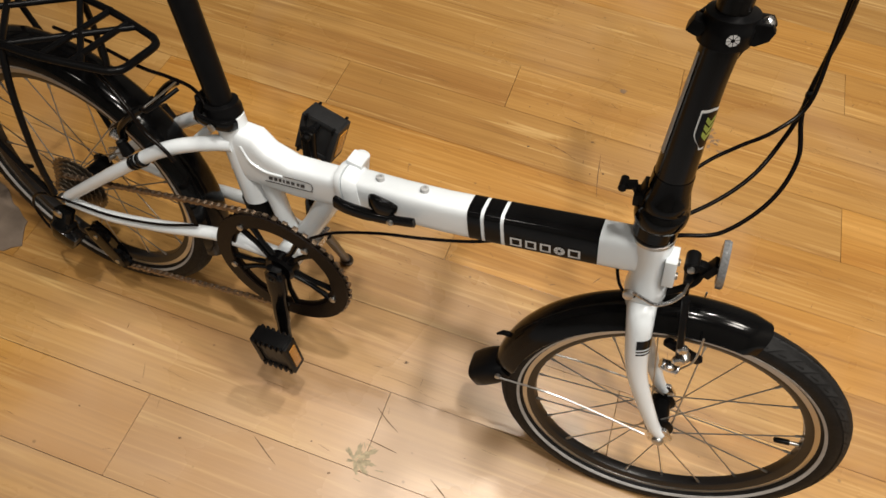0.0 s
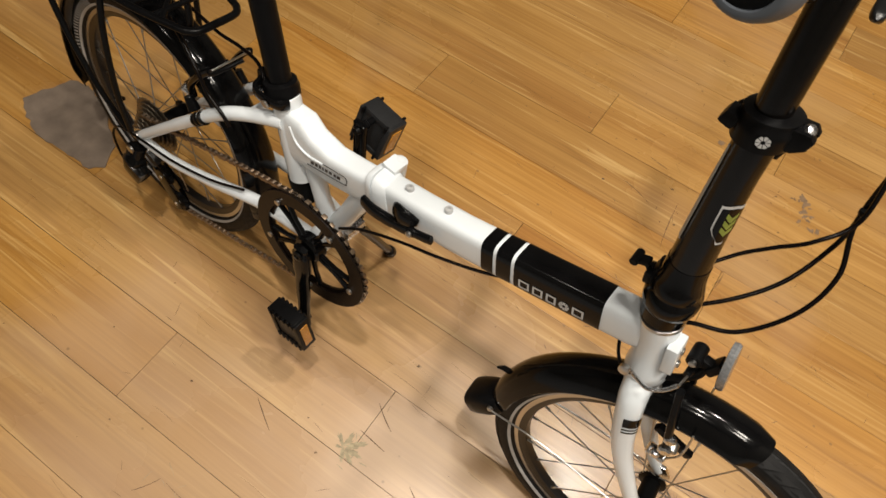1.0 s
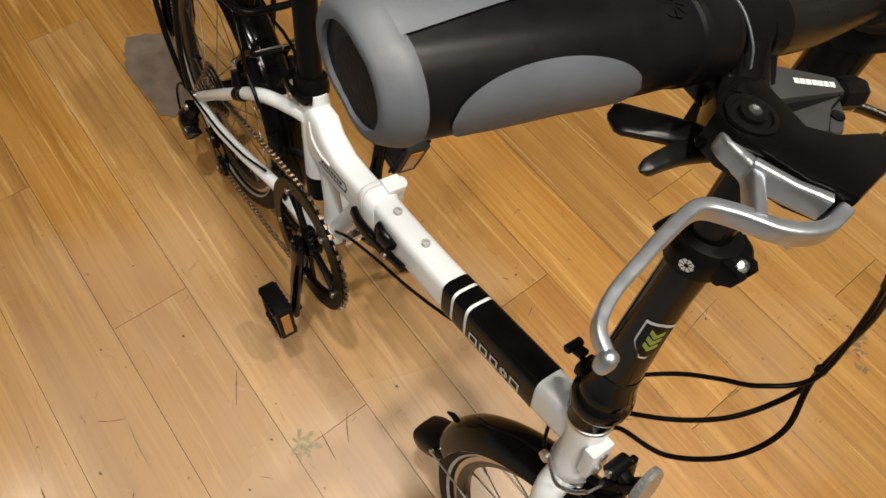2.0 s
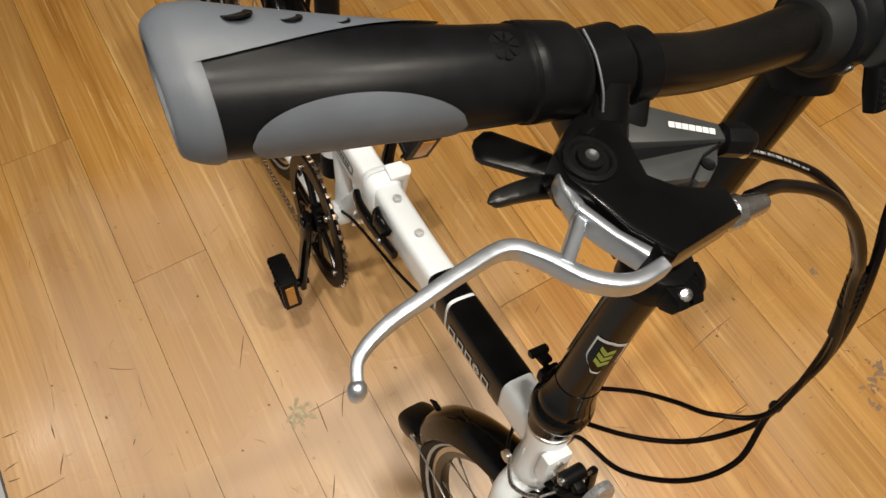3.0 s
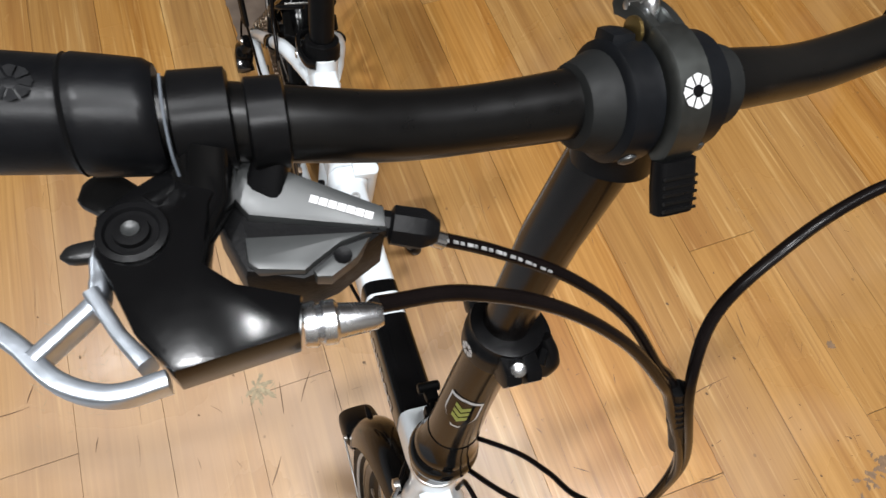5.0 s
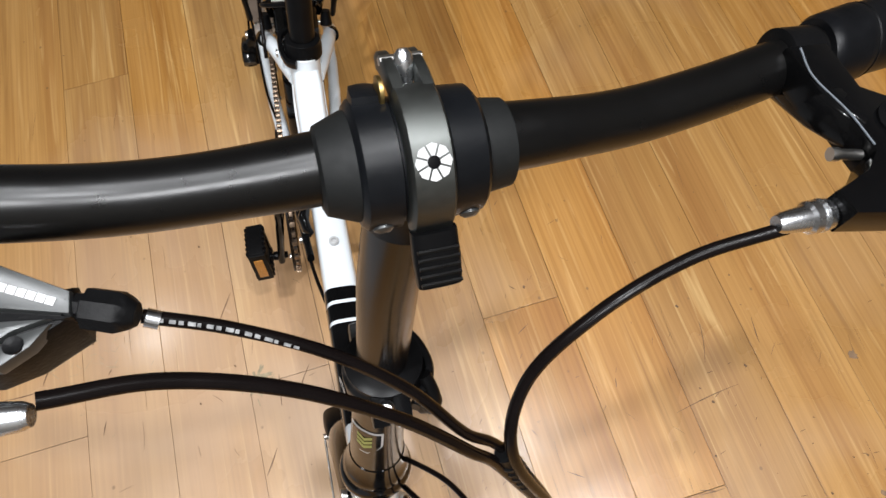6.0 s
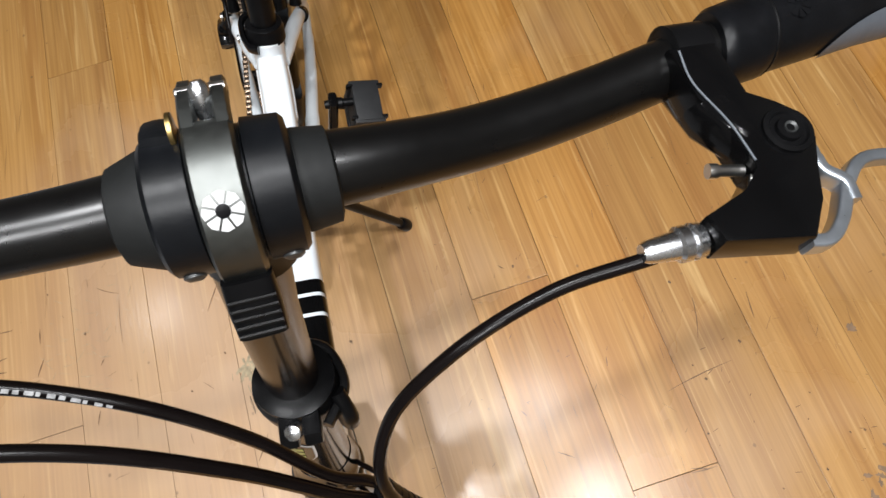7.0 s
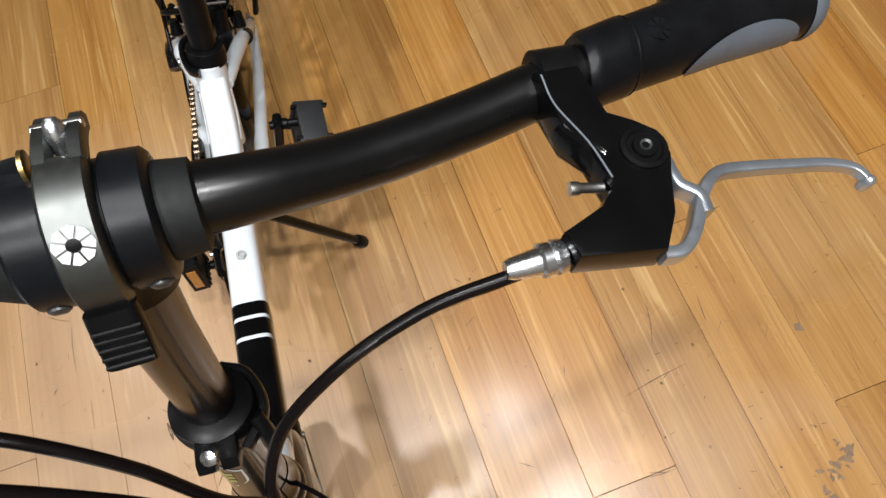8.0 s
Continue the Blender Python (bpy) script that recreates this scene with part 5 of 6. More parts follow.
cable("brake_cable", [(0.858, -0.103, 1.049), (0.855, -0.074, 1.0385), (0.8605, -0.039, 1.023), (0.873, -0.006, 0.998), (0.889, 0.024, 0.964), JOIN + V((0.003, -0.002, -0.005)), MIDS + V((0.002, 0, 0)), SPLIT, (0.972, 0.086, 0.701), (0.967, 0.060, 0.655), (0.936, 0.036, 0.610), (0.892, 0.026, 0.590), (0.886, 0.030, 0.560), (0.888, 0.029, 0.537)], 0.0026, label="black brake cable housing")
shift_c = cable("shift_cable", [(0.834, -0.080, 1.038), (0.839, -0.055, 1.028), (0.849, -0.027, 1.016), (0.864, 0.0, 0.996), (0.882, 0.023, 0.968), JOIN + V((-0.003, 0, 0)), MIDS + V((-0.002, 0, 0.002)), SPLIT + V((-0.002, -0.012, 0.016)), (0.930, 0.068, 0.736), (0.907, 0.061, 0.710), (0.884, 0.048, 0.689), (0.858, 0.022, 0.664)], 0.0023, label="thin black gear cable housing")
cable("brake_cable", [(0.838, 0.134, 1.039), (0.840, 0.100, 1.028), (0.851, 0.067, 1.013), (0.868, 0.046, 0.986), JOIN + V((0.001, 0.0, 0.010)), MIDS + V((0, 0.002, 0.004)), SPLIT + V((0, 0.002, 0)), (0.951, 0.100, 0.704), (0.939, 0.074, 0.669), (0.912, 0.046, 0.638), (0.870, 0.018, 0.606)], 0.0026, label="black brake cable housing")
part("cable_sleeve", tube(curve([JOIN + V((-0.003, -0.003, 0.008)), JOIN.lerp(MIDS, 0.25), JOIN.lerp(MIDS, 0.6)], 6), [0.0046] * 7 + [0.0045, 0.0044, 0.0043, 0.0042, 0.0041, 0.0040], 14), BLACK_PLASTIC, bicycle, "black sleeve binding the cables")
part("cable_tie", lathe([(-0.003, 0.0040), (-0.002, 0.0046), (0.002, 0.0046), (0.003, 0.0040)], SPLIT + V((-0.004, -0.005, 0.018)), MIDS - SPLIT, 16), BLACK_PLASTIC, bicycle)
for k in range(5):
    part("sleeve_rib", lathe([(-0.0010, 0.0051), (0.0010, 0.0051)], JOIN.lerp(MIDS, k / 4 * 0.25), MIDS - JOIN, 16), BLACK_PLASTIC, bicycle)
bm = bmesh.new()
line = curve([(0.834, -0.080, 1.038), (0.839, -0.055, 1.028), (0.849, -0.027, 1.016)], 10)
for k in range(1, 17):
    p, q = line[k], line[k].lerp(line[k + 1], (0.55, 0.85, 0.4, 0.7)[k % 4])
    box(bm, (p + q) / 2 + V((0.0012, 0, 0.0020)), ((q - p).length, 0.0016, 0.0004), (q - p).to_track_quat("X", "Z").to_matrix().to_4x4())
part("cable_print", bm, PRINT_WORN, shift_c, "plain white marks along the cable")
part("cable_ferrule", lathe([(0, 0.0029), (0.004, 0.0029)], (0.8345, -0.079, 1.0378), (0.25, 0.88, -0.38), 12), ALU, shift_c)
PLACE[0] = settle
# gear cable below the frame
cable("frame_cable", [(0.70, -0.006, 0.508), (0.66, -0.014, 0.490), (0.60, -0.026, 0.472), (0.54, -0.032, 0.448), (0.48, -0.032, 0.405), (0.440, -0.028, 0.358)], 0.0023, label="thin black cable below the frame")
cable("loop_cable", [(0.838, -0.006, 0.562), (0.843, -0.011, 0.543), (0.853, -0.018, 0.527), (0.866, -0.024, 0.519), (0.876, -0.029, 0.527)], 0.0022, label="thin black cable loop below the head tube")
cable("stay_cable", [(0.262, -0.052, 0.306), (0.19, -0.062, 0.279), (0.10, -0.068, 0.256), (0.03, -0.072, 0.252), (-0.03, -0.078, 0.250), (-0.055, -0.082, 0.215), (-0.035, -0.086, 0.170), (0.0, -0.084, 0.160)], 0.0022, label="thin black gear cable along the stay")
cable("rear_brake_cable", [(0.296, -0.020, 0.512), (0.262, -0.004, 0.530), (0.215, 0.004, 0.527), (0.17, 0.004, 0.525), (0.10, 0.010, 0.528), (0.02, 0.012, 0.528)], 0.0026)
cable("rack_cable", [(0.11, -0.03, 0.530), (0.150, -0.042, 0.522), (0.185, -0.050, 0.497), (0.205, -0.052, 0.468), (0.232, -0.052, 0.448), (0.246, -0.052, 0.432)], 0.003)

# ---- crankset ----
crankset = empty("crankset")
crankset.parent = bicycle
tagged(crankset, label="black five-arm crankset with a toothed chainring")
CR = V((BB.x, -0.048, BB.z))


def ring_plate(centre, r_out, r_in, y0, y1, teeth=0, seg=104, depth=0.0042):
    bm2 = bmesh.new()
    rows = []
    for k in range(seg):
        a = 2 * math.pi * k / seg
        ro = r_out - (depth if teeth and k % 2 else 0)
        d = V((math.cos(a), 0, math.sin(a)))
        rows.append([bm2.verts.new(V(centre) + d * r + V((0, y, 0))) for r, y in ((ro, y0), (ro, y1), (r_in, y1), (r_in, y0))])
    for a, b in zip(rows, rows[1:] + rows[:1]):
        for j in range(4):
            bm2.faces.new((a[j], a[(j + 1) % 4], b[(j + 1) % 4], b[j]))
    return bm2


part("chainring", ring_plate(CR, 0.1075, 0.077, -0.002, 0.002, teeth=52), RING_BLACK, crankset, "dark toothed chainring")
part("chain_guard", ring_plate(CR + V((0, -0.006, 0)), 0.1065, 0.082, -0.0015, 0.0015, seg=80), RING_BLACK, crankset, "brown-black chain guard ring")
for k in range(5):
    a = radians(-84 + 72 * k)
    d = V((math.cos(a), 0, math.sin(a)))
    t = V((-math.sin(a), 0, math.cos(a)))
    bm = bmesh.new()
    for s in (-1, 1):
        tube([CR + d * 0.018 + t * s * 0.005, CR + d * 0.050 + t * s * 0.0065, CR + d * 0.084 + t * s * 0.014], [0.0045, 0.004, 0.005], 8, bm)
    spider = part("spider_arm", bm, BLACK_GLOSS, crankset)
    part("ring_bolt", lathe([(0, 0.0048), (0.003, 0.0048), (0.0035, 0.003)], CR + d * 0.086 + V((0, -0.0078, 0)), (0, -1, 0), 14), STEEL, spider)
part("spider_hub", lathe([(-0.010, 0.020), (-0.006, 0.024), (0.010, 0.024), (0.014, 0.018)], CR, (0, 1, 0), 28), BLACK_GLOSS, crankset)
CD = V((0.10, 0, -0.995)).normalized()
for s in (-1, 1):
    d = CD if s < 0 else -CD
    y = -0.066 if s < 0 else 0.060
    p0, p1 = V((BB.x, y, BB.z)), V((BB.x, y - 0.012 if s < 0 else y + 0.012, BB.z)) + d * 0.168
    bm = shaped(curve([p0 - d * 0.012, p0, p0.lerp(p1, 0.3), p0.lerp(p1, 0.7), p1, p1 + d * 0.011], 4),
                [(0.012, 0.0065)] * 4 + [(0.0155, 0.0085)] * 4 + [(0.0125, 0.0072)] * 4 + [(0.0105, 0.0065)] * 4 + [(0.0115, 0.0065)] * 4 + [(0.006, 0.005)], 3, 18, up=(0, 1, 0))
    arm = part("crank_arm", bm, BLACK_GLOSS, crankset, "glossy black crank arm")
    part("crank_bolt", lathe([(0, 0.0085), (0.003, 0.0085), (0.0035, 0.005), (0.001, 0.004)], p0 + V((0, s * 0.0075, 0)), (0, s, 0), 18), BLACK_SATIN, arm)
    part("pedal_axle", lathe([(-0.012, 0.005), (0.0, 0.0075), (0.012, 0.0075), (0.014, 0.0055), (0.03, 0.005)], p1, (0, s, 0), 16), BLACK_SATIN, arm)


def pedal(side, turn):
    root = empty("pedal")
    root.parent = bicycle
    tagged(root, label="black plastic folding pedal with amber reflectors")
    m = Matrix.Translation(V((0.424, -0.112, 0.153)) if side < 0 else V((0.386, 0.113, 0.428))) @ Matrix.Rotation(radians(turn), 4, "Y") @ Matrix.Rotation(radians(-84 if side < 0 else 80), 4, "X")
    m = m @ Matrix.Diagonal((0.64, 1.22, 0.95, 1) if side < 0 else (0.62, 1.08, 1.45, 1))
    tint = BLACK_PLASTIC if side < 0 else PEDAL_GREY
    core = part("pedal_core", moved(box(bmesh.new(), (0, 0, 0), (0.024, 0.060, 0.022), bevel=0.005), m), BLACK_PLASTIC, root)
    part("core_wing", moved(box(bmesh.new(), (0, 0, 0), (0.074, 0.050, 0.023), bevel=0.003), m), PEDAL_GREY, core)
    for x in (-0.040, 0.040):
        part("end_plate", moved(box(bmesh.new(), (x, 0, 0), (0.014, 0.060, 0.030), bevel=0.003), m), tint, root)
    for y in (-0.027, 0.027):
        rail = part("tread_rail", moved(box(bmesh.new(), (0, y, 0), (0.084, 0.009, 0.026), bevel=0.003), m), tint, root)
        for sz in (-1, 1):
            for k in (range(6) if side < 0 else (0, 5)):
                part("tooth", moved(box(bmesh.new(), (-0.035 + 0.014 * k, y, sz * 0.0145), (0.006, 0.009, 0.006), bevel=0.001), m), BLACK_PLASTIC, rail)
    for x in (-1, 1):
        bm2 = box(bmesh.new(), (x * 0.0475, 0, 0), (0.004, 0.040, 0.016), bevel=0.001)
        part("pedal_reflector", moved(bm2, m), AMBER, root, "amber pedal reflector")
    return root


pedal(-1, -9)
pedal(1, 8)

# ---- chain, cassette and derailleur ----
chain = empty("chain")
chain.parent = bicycle
tagged(chain, label="brown oily roller chain")
RC = V((REAR[0], -0.046, REAR[1]))


def chain_run(a, b):
    n = int((b - a).length / 0.0127)
    d = (b - a).normalized()
    u = V((0, 1, 0)).cross(d)
    outer = bmesh.new()
    roll = bmesh.new()
    for k in range(n):
        c2 = a + d * (0.0127 * (k + 0.5))
        y = 0.0033 if k % 2 else 0.0022
        for s in (-1, 1):
            pts = [c2 + d * dx + u * du + V((0, s * y, 0)) for dx, du in ((-0.0085, 0), (-0.0062, 0.0040), (-0.002, 0.0026), (0.002, 0.0026), (0.0062, 0.0040), (0.0085, 0), (0.0062, -0.0040), (0.002, -0.0026), (-0.002, -0.0026), (-0.0062, -0.0040))]
            lo_ = [outer.verts.new(p + V((0, -0.0005, 0))) for p in pts]
            hi_ = [outer.verts.new(p + V((0, 0.0005, 0))) for p in pts]
            outer.faces.new(lo_)
            outer.faces.new(hi_[::-1])
            for j in range(10):
                outer.faces.new((lo_[j], lo_[(j + 1) % 10], hi_[(j + 1) % 10], hi_[j]))
        tube([a + d * (0.0127 * k) + V((0, -0.0036, 0)), a + d * (0.0127 * k) + V((0, 0.0036, 0))], 0.0036, 8, roll)
    tagged(part("chain_link", outer, CHAIN, chain, smooth=False), kind="stuff")
    tagged(part("chain_roller", roll, CHAIN, chain), kind="stuff")


TOPC = CR + V((-0.020, 0, 0.1035))
chain_run(RC + V((0.0, 0, 0.034)), TOPC)
LOW = V((0.070, -0.050, 0.108))
chain_run(LOW + V((0.004, 0, -0.018)), CR + V((0.010, 0.0, -0.1040)))
bm_l = bmesh.new()
for k in range(24):
    a = radians(100 - k * (190 / 24))
    d = V((math.cos(a), 0, math.sin(a)))
    box(bm_l, CR + d * 0.1055, (0.0075, 0.0075 if k % 2 else 0.0055, 0.0075), Matrix.Rotation(-a, 4, "Y"), bevel=0.001)
tagged(part("chain_wrap", bm_l, CHAIN, chain), kind="stuff")

cassette = empty("cassette")
cassette.parent = bicycle
tagged(cassette, label="stack of bare steel rear sprockets")
for k, t in enumerate((30, 26, 23, 20, 17, 15, 13, 11)):
    part("sprocket", ring_plate(RC + V((0, 0.020 - 0.0048 * k, 0)), t * 0.00175 + 0.002, 0.014, -0.0009, 0.0009, teeth=t, seg=2 * t, depth=0.0035), SPROCKET, cassette)
derailleur = empty("rear_derailleur")
derailleur.parent = bicycle
tagged(derailleur, label="black rear derailleur with two jockey wheels")
bm = bmesh.new()
shaped(curve([(0.004, -0.074, 0.224), (0.002, -0.084, 0.200), (0.004, -0.086, 0.176), (0.020, -0.082, 0.160)], 5), [(0.014, 0.015)] * 5 + [(0.017, 0.020)] * 6 + [(0.014, 0.016)] * 5, 3, 18, bm, up=(1, 0, 0))
box(bm, (0.010, -0.090, 0.180), (0.044, 0.028, 0.034), Matrix.Rotation(radians(25), 4, "Y"), bevel=0.011)
part("derailleur_body", bm, BLACK_GLOSS, derailleur)
for y in (-0.062, -0.044):
    bm = shaped([(0.022, y, 0.176), (0.034, y, 0.160), (0.060, y, 0.124), (0.074, y, 0.100)], [(0.0015, 0.010), (0.0015, 0.017), (0.0015, 0.016), (0.0015, 0.011)], 3, 14, up=(0.6, 0, 0.8))
    part("cage_plate", bm, BLACK_GLOSS, derailleur)
for c2 in ((0.036, -0.053, 0.160), (0.068, -0.053, 0.111)):
    part("jockey_wheel", ring_plate(c2, 0.021, 0.004, -0.004, 0.004, teeth=11, seg=22), BLACK_PLASTIC, derailleur)
    part("jockey_bolt", lathe([(-0.012, 0.0042), (0.012, 0.0042)], c2, (0, 1, 0), 12), STEEL, derailleur)
part("hanger_bolt", lathe([(0, 0.008), (0.004, 0.008), (0.005, 0.004)], (0.004, -0.086, 0.226), (0, -1, 0), 16), STEEL, derailleur)

# ---- rear brake ----
rear_brake = empty("rear_brake")
rear_brake.parent = bicycle
tagged(rear_brake, label="black and silver rear rim brake")
for s in (-1, 1):
    part("brake_boss", lathe([(0, 0.010), (0.014, 0.008), (0.022, 0.007)], (0.158, s * 0.047, 0.402), (-0.4, 0, 0.9), 16), BLACK_SATIN, rear_brake)
    bm = shaped(curve([(0.146, s * 0.036, 0.416), (0.150, s * 0.040, 0.44), (0.172, s * 0.040, 0.470), (0.196, s * 0.036, 0.492)], 5), [(0.0055, 0.005)] * 16, 3, 12)
    arm = part("brake_arm", bm, BLACK_GLOSS, rear_brake)
    part("arm_bolt", lathe([(0, 0.008), (0.012, 0.008), (0.014, 0.004)], (0.138, s * 0.036, 0.418), (-0.5, s * 0.3, 0.5), 14), ALU, arm)
    bm = box(bmesh.new(), (0.137, s * 0.024, 0.432), (0.055, 0.010, 0.012), Matrix.Rotation(radians(-45), 4, "Y"), bevel=0.003)
    part("brake_pad", bm, RUBBER, arm)
part("brake_noodle", tube(curve([(0.196, -0.036, 0.492), (0.215, -0.048, 0.505), (0.232, -0.040, 0.520), (0.245, -0.015, 0.532)], 5), 0.003, 10), BLACK_SATIN, rear_brake)
part("brake_link", tube(curve([(0.196, -0.036, 0.492), (0.20, 0.0, 0.496), (0.196, 0.036, 0.492)], 5), 0.0016, 8), STEEL, rear_brake)
bm = bmesh.new()
box(bm, (0.268, 0.0, 0.492), (0.012, 0.030, 0.018), Matrix.Rotation(radians(30), 4, "Y"), bevel=0.003)
part("guard_bracket", bm, ALU, rear_brake)

# ---- luggage rack ----
rack = empty("luggage_rack")
rack.parent = bicycle
tagged(rack, label="black tubular steel luggage rack over the rear wheel")
RZ = 0.546


def rack_tube(pts, r=0.0052, name="rack_tube"):
    part(name, tube(curve(pts, 7), r, 12), BLACK_SATIN, rack)


rack_tube([(-0.20, -0.066, RZ), (-0.05, -0.072, RZ), (0.06, -0.068, RZ), (0.150, -0.049, RZ), (0.168, -0.042, RZ), (0.177, -0.030, RZ), (0.178, 0.0, RZ), (0.177, 0.030, RZ), (0.168, 0.042, RZ), (0.150, 0.049, RZ), (0.06, 0.068, RZ), (-0.05, 0.072, RZ), (-0.20, 0.066, RZ)], 0.0055)
for a, b in (((0.130, -0.054), (0.02, 0.070)), ((0.130, 0.054), (0.02, -0.070)), ((0.02, -0.070), (-0.10, 0.070)), ((0.02, 0.070), (-0.10, -0.070))):
    part("rack_brace", tube([V((*a, RZ)), V((*b, RZ))], 0.0045, 10), BLACK_SATIN, rack)
for x in (-0.12, 0.075):
    part("rack_bar", tube([V((x, -0.070, RZ)), V((x, 0.070, RZ))], 0.0045, 10), BLACK_SATIN, rack)
for s in (-1, 1):
    rack_tube([(0.02, s * 0.072, RZ), (0.016, s * 0.082, 0.47), (0.008, s * 0.084, 0.36), (0.000, s * 0.076, 0.262)], 0.005, "rack_leg")
    rack_tube([(-0.13, s * 0.072, RZ), (-0.115, s * 0.082, 0.46), (-0.055, s * 0.086, 0.35), (-0.004, s * 0.078, 0.262)], 0.005, "rack_leg")
rack_tube([(0.110, 0.0, 0.502), (0.114, 0.0, 0.515), (0.114, 0.0, RZ)], 0.005, "rack_post")
part("rack_bar", tube([V((0.114, -0.056, RZ)), V((0.114, 0.056, RZ))], 0.0045, 10), BLACK_SATIN, rack)

# ---- kickstand ----
stand = empty("kickstand")
stand.parent = bicycle
tagged(stand, label="black kickstand with a rubber foot, folded down")
bm = bmesh.new()
box(bm, (0.424, 0.012, 0.312), (0.034, 0.040, 0.018), bevel=0.003)
part("stand_mount", bm, ALU, stand)
foot = V((0.398, 0.190, 0.034))
top_s = V((0.436, 0.026, 0.306))
part("stand_leg", tube([top_s, top_s.lerp(foot, 0.93)], 0.0078, 16), BLACK_SATIN, stand, "black stand leg")
d = (foot - top_s).normalized()
part("stand_foot", lathe([(-0.03, 0.009), (-0.026, 0.0115), (-0.004, 0.0125), (0.004, 0.0105), (0.006, 0.007)], foot, d, 18), RUBBER, stand, "black rubber stand foot")

# ---- marks on the floor ----
PLACE[0] = Matrix(((1.0236, -0.0079, 0, -0.0366), (-0.0157, 1.0066, 0, 0.0061), (0, 0, 1, 0), (0, 0, 0, 1)))


def floor_patch(name, outline, z, mat, label, category):
    bm2 = plate(outline, 0.0003, z)
    return tagged(part(name, bm2, mat, None, smooth=False), label, category, kind="structure")


def blob(cx, cy, rx, ry, n, seed, rough=0.25, turn=0.0):
    rnd = random.Random(seed)
    out = []
    for k in range(n):
        a = 2 * math.pi * k / n
        q = 1 + rough * (rnd.random() * 2 - 1)
        x, y = rx * q * math.cos(a), ry * q * math.sin(a)
        c2, s2 = math.cos(radians(turn)), math.sin(radians(turn))
        out.append((cx + x * c2 - y * s2, cy + x * s2 + y * c2))
    return out


def ragged(corners, step, amount, seed):
    """An outline with torn, uneven edges."""
    rn = random.Random(seed)
    out = []
    for (ax, ay), (bx, by) in zip(corners, corners[1:] + corners[:1]):
        n = max(1, int(math.hypot(bx - ax, by - ay) / step))
        for k in range(n):
            f = k / n
            out.append((ax + (bx - ax) * f + rn.uniform(-amount, amount), ay + (by - ay) * f + rn.uniform(-amount, amount)))
    return out


rag = floor_patch("floor_rag", ragged([(-0.462, -0.074), (-0.448, -0.030), (-0.425, 0.032), (-0.385, 0.050), (-0.30, 0.030), (-0.206, -0.016), (-0.177, -0.068), (-0.198, -0.091), (-0.26, -0.098), (-0.345, -0.112), (-0.41, -0.096)], 0.012, 0.003, 5),
                  0.0026, RAG, "thin grey-brown cloth lying flat on the boards", "cloth")
rag["kind"] = ""
rnd = random.Random(21)


def scratch(bm2, x, y, length, turn, width, z=0.0004):
    """A thin tapered line of worn varnish, slightly bent."""
    d, s = V((math.cos(radians(turn)), math.sin(radians(turn)), 0)), V((-math.sin(radians(turn)), math.cos(radians(turn)), 0))
    up, low = [], []
    bend = rnd.uniform(-0.04, 0.04) * length
    for k in range(6):
        f = k / 5
        p = V((x, y, z)) + d * length * (f - 0.5) + s * (bend * 4 * f * (1 - f) + rnd.uniform(-0.1, 0.1) * width)
        h = width * 0.5 * (0.15 + 1.1 * math.sin(math.pi * (0.08 + 0.86 * f)) * rnd.uniform(0.6, 1.1))
        up.append(bm2.verts.new(p + s * h))
        low.append(bm2.verts.new(p - s * h))
    for k in range(5):
        bm2.faces.new((low[k], low[k + 1], up[k + 1], up[k]))


bm = bmesh.new()
for x, y, length, turn in ((0.540, -0.588, 0.076, 93), (0.425, -0.621, 0.027, 90), (0.481, -0.628, 0.025, 104), (0.505, -0.627, 0.020, 84), (0.627, -0.066, 0.057, 154), (0.637, -0.112, 0.057, 0),
                           (0.758, -0.138, 0.048, 153), (0.457, -0.205, 0.064, 155), (0.452, -0.552, 0.030, 2), (0.514, -0.549, 0.035, 160), (0.533, -0.428, 0.012, 149), (0.635, -0.436, 0.025, -11)):
    scratch(bm, x, y, length, turn, 0.0018)
for x, y, length, turn in ((0.544, 0.351, 0.016, 47), (0.627, 0.352, 0.028, 122), (0.724, 0.666, 0.076, -12), (0.811, 0.326, 0.014, 34), (0.893, 0.378, 0.031, 59), (0.760, 0.491, 0.017, -10),
                           (0.822, 0.640, 0.125, 101), (0.967, 0.593, 0.048, 90), (0.965, 0.588, 0.03, 75), (0.725, 0.768, 0.048, -4), (0.393, -0.416, 0.05, 63)):
    scratch(bm, x, y, length, turn, 0.0014)
for k in range(90):
    scratch(bm, rnd.uniform(0.1, 1.3), rnd.uniform(-0.6, 1.0), rnd.uniform(0.006, 0.03), rnd.choice((0, 3, 8, 40, 90, 110, 150)) + rnd.uniform(-12, 12), rnd.uniform(0.0004, 0.0008))
# cracks along the grain and nicks across it
for k in range(150):
    scratch(bm, rnd.uniform(-0.3, 1.5), rnd.uniform(-0.65, 1.2), rnd.uniform(0.02, 0.09), rnd.gauss(0, 2.5), rnd.uniform(0.0003, 0.0007))
for k in range(160):
    scratch(bm, rnd.uniform(0.35, 1.4), rnd.uniform(0.15, 1.2), rnd.uniform(0.003, 0.014), rnd.choice((0, 90, 60, 120, 150)) + rnd.uniform(-20, 20), rnd.uniform(0.0005, 0.0011))
tagged(part("scratch", bm, SCRATCH, floor, "thin dark scratches in the varnish", smooth=False), kind="stuff").matrix_parent_inverse = floor_pose.inverted()
bm = bmesh.new()
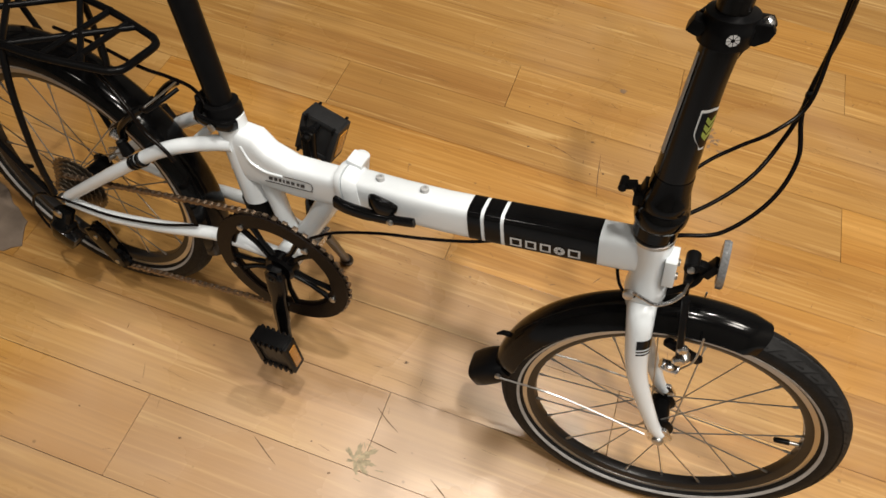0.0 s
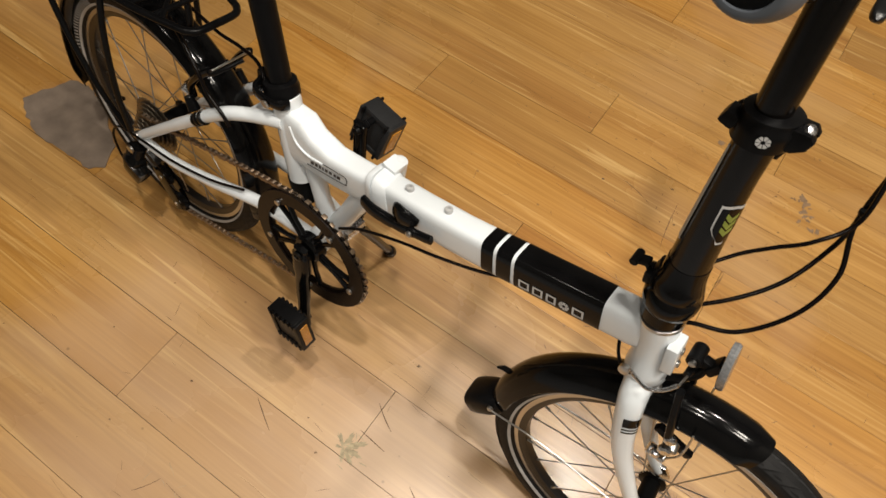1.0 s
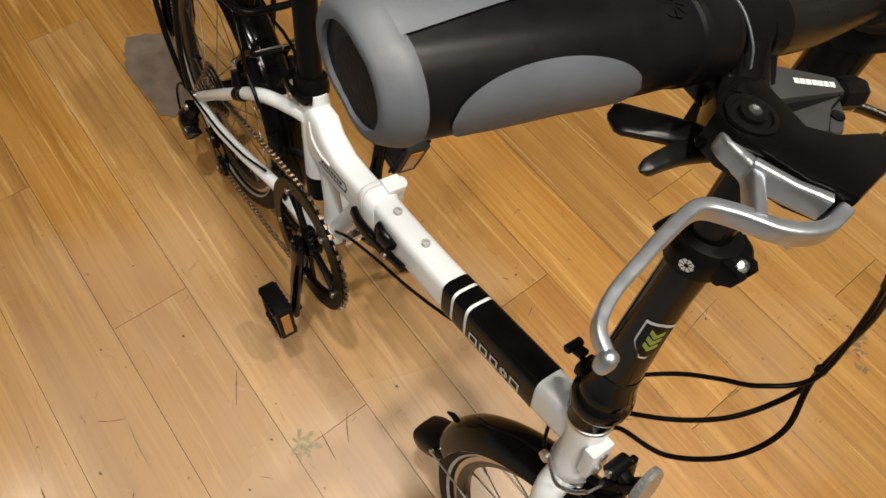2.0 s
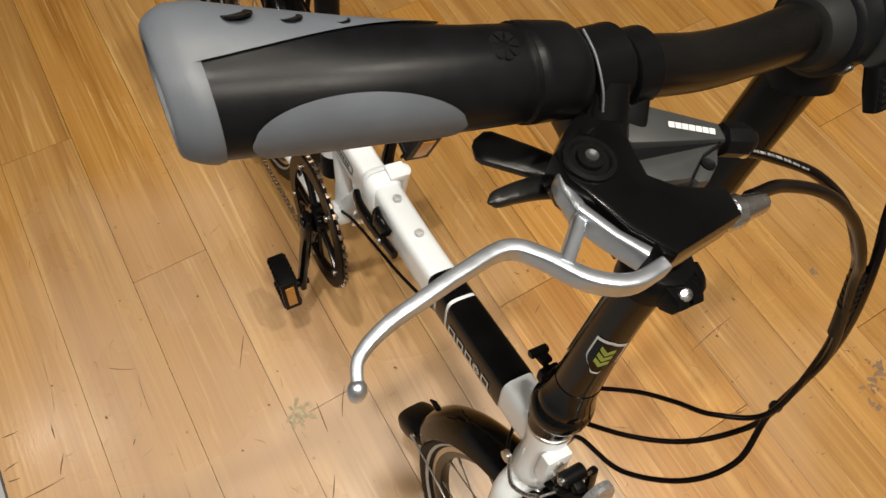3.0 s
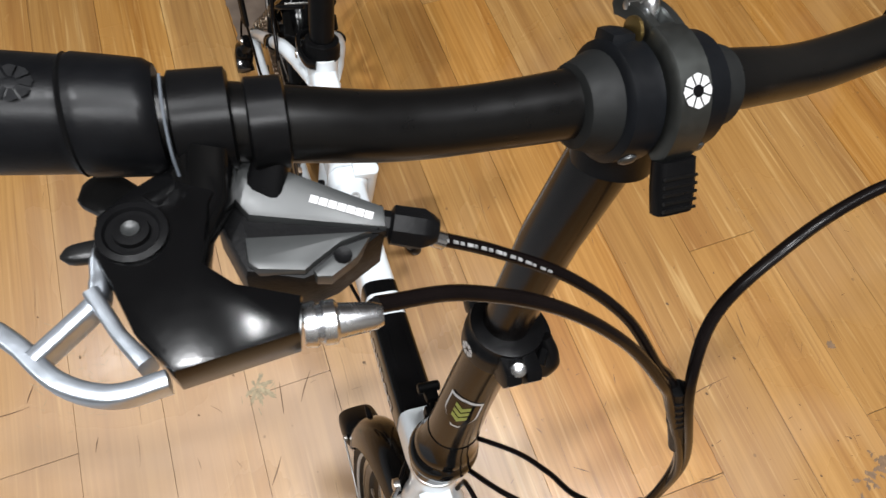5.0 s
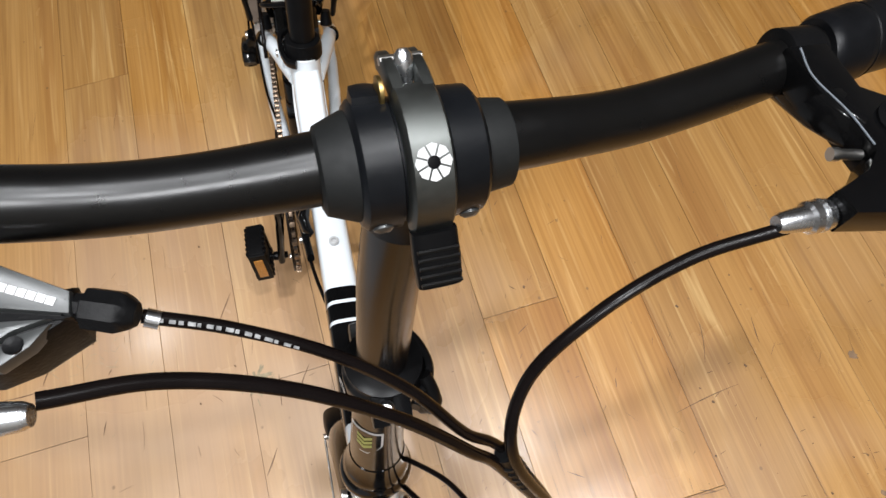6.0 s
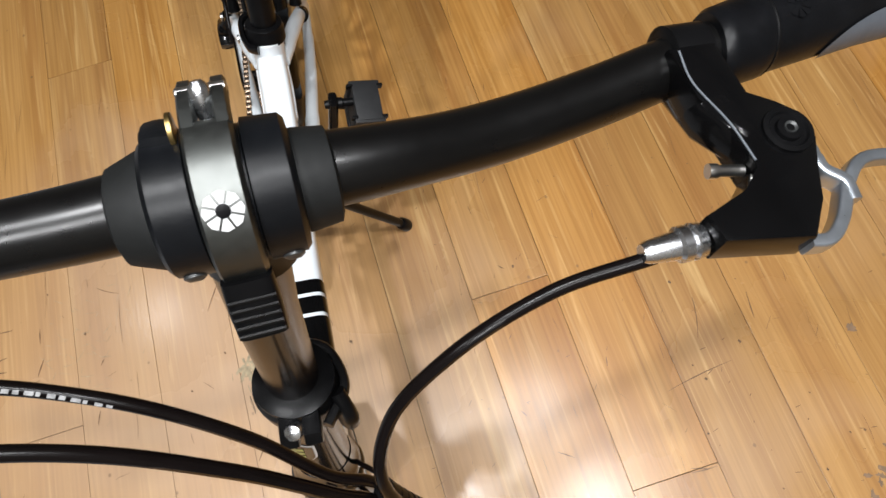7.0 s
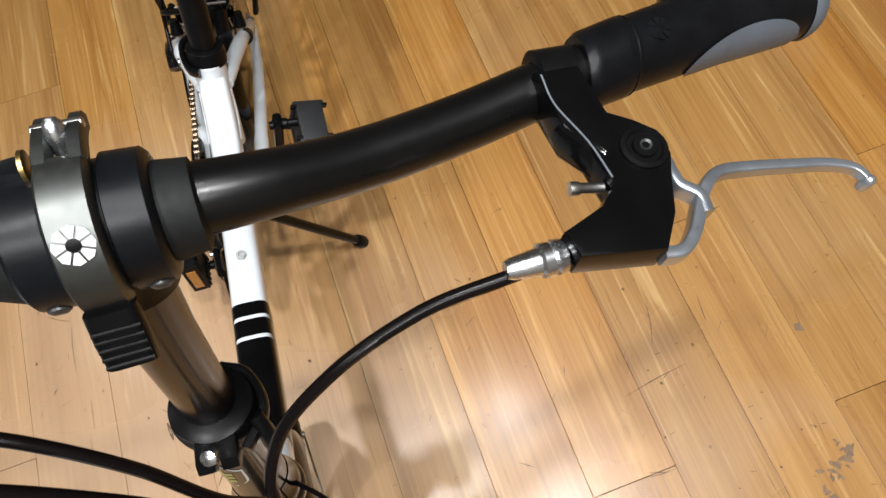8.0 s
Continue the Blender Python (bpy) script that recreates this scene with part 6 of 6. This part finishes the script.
for x, y in ((0.469, -0.462), (0.260, -0.388), (0.315, -0.249), (0.574, -0.192), (0.612, 0.046), (0.629, -0.260), (0.370, -0.538), (0.548, 0.373), (0.782, 0.726), (0.916, 0.620),
             (0.892, 0.807), (0.932, 0.788), (0.967, 0.845), (0.969, 0.869), (1.024, 0.707), (0.614, 0.761), (0.650, 0.644), (0.802, 0.633), (0.830, 0.648), (1.012, 0.786)):
    r0 = rnd.uniform(0.0016, 0.0034)
    bm.faces.new([bm.verts.new((a, b, 0.0005)) for a, b in blob(x, y, r0, r0 * 0.7, 9, int(x * 997), 0.35, 40)])
for k in range(40):
    r0 = rnd.uniform(0.0007, 0.0018)
    x, y = rnd.uniform(-0.4, 1.4), rnd.uniform(-0.6, 1.0)
    bm.faces.new([bm.verts.new((a, b, 0.0005)) for a, b in blob(x, y, r0, r0 * 0.7, 8, k, 0.35, 40)])
tagged(part("dent", bm, SCRATCH, floor, "small dark dents and specks", smooth=False), kind="stuff").matrix_parent_inverse = floor_pose.inverted()
# pale worn patch like a leaf, and two dull stains
bm = bmesh.new()
for k, (turn, length, width) in enumerate(((14, 0.030, 0.010), (52, 0.036, 0.011), (98, 0.026, 0.009), (150, 0.024, 0.007), (205, 0.012, 0.005), (300, 0.022, 0.008), (338, 0.030, 0.007))):
    x, y = 0.606 + math.cos(radians(turn)) * (length * 0.5 + 0.003), -0.154 + math.sin(radians(turn)) * (length * 0.5 + 0.003)
    bm.faces.new([bm.verts.new((a, b, 0.0005 + 0.00004 * k)) for a, b in blob(x, y, length * 0.5, width * 0.5, 22, 300 + k, 0.42, turn)])
for k in range(16):
    x, y = 0.612 + rnd.gauss(0, 0.017), -0.150 + rnd.gauss(0, 0.015)
    scratch(bm, x, y, rnd.uniform(0.006, 0.016), rnd.uniform(0, 180), rnd.uniform(0.0008, 0.0020), 0.0009)
for k in range(60):
    x, y = 0.50 + rnd.gauss(0, 0.06), -0.47 + rnd.gauss(0, 0.05)
    scratch(bm, x, y, rnd.uniform(0.008, 0.03), rnd.choice((60, 90, 150)) + rnd.uniform(-20, 20), rnd.uniform(0.0004, 0.0008), 0.0006)
tagged(part("worn_scratch", bm, STAIN, floor, "pale scuffs in the varnish", smooth=False), kind="stuff").matrix_parent_inverse = floor_pose.inverted()
bm = bmesh.new()
bm.faces.new([bm.verts.new((a, b, 0.0007)) for a, b in blob(0.807, 0.919, 0.009, 0.0075, 18, 8, 0.3, 30)])
for k in range(22):
    f = rnd.random()
    x, y = 1.005 + 0.055 * f + rnd.gauss(0, 0.011), 0.905 - 0.065 * f + rnd.gauss(0, 0.012)
    r0 = rnd.uniform(0.003, 0.0105)
    bm.faces.new([bm.verts.new((a, b, 0.0005 + 0.00002 * k)) for a, b in blob(x, y, r0, r0 * 0.5, 14, 60 + k, 0.45, rnd.uniform(0, 180))])
tagged(part("stain", bm, STAIN_DARK, floor, "dull smeared stains on the varnish", smooth=False), kind="stuff").matrix_parent_inverse = floor_pose.inverted()
# ---- floor boards: they start at the stone border; the end joints step by a third of a board from row to row ----
PITCH, FIRST, LENGTH = 0.15156, -0.6737, 1.215
rnd = random.Random(7)
GAP = 0.0005
PLACE[0] = Matrix()
for row in range(0, 24):
    start = 0.180 + LENGTH / 3 * ((row - 2) % 3) + (rnd.uniform(-0.3, 0.3) if row > 15 else rnd.uniform(-0.003, 0.003))
    cuts = sorted([-3.0, 3.0] + [start + LENGTH * k for k in range(-3, 4) if -2.8 < start + LENGTH * k < 2.8])
    y0 = FIRST + PITCH * row
    for xa, xb in zip(cuts, cuts[1:]):
        gap = rnd.uniform(0.0002, 0.0006)
        L = xb - xa - 2 * GAP
        W = PITCH - 2 * gap + (0.0120 if row == 0 else 0.0)
        bm = box(bmesh.new(), (0, 0, -0.009), (L, W, 0.018), bevel=0.0004)
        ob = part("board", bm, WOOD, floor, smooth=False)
        ob.location = ((xa + xb) / 2, y0 + PITCH / 2 - (0.0060 if row == 0 else 0.0), rnd.uniform(-0.0002, 0.0))
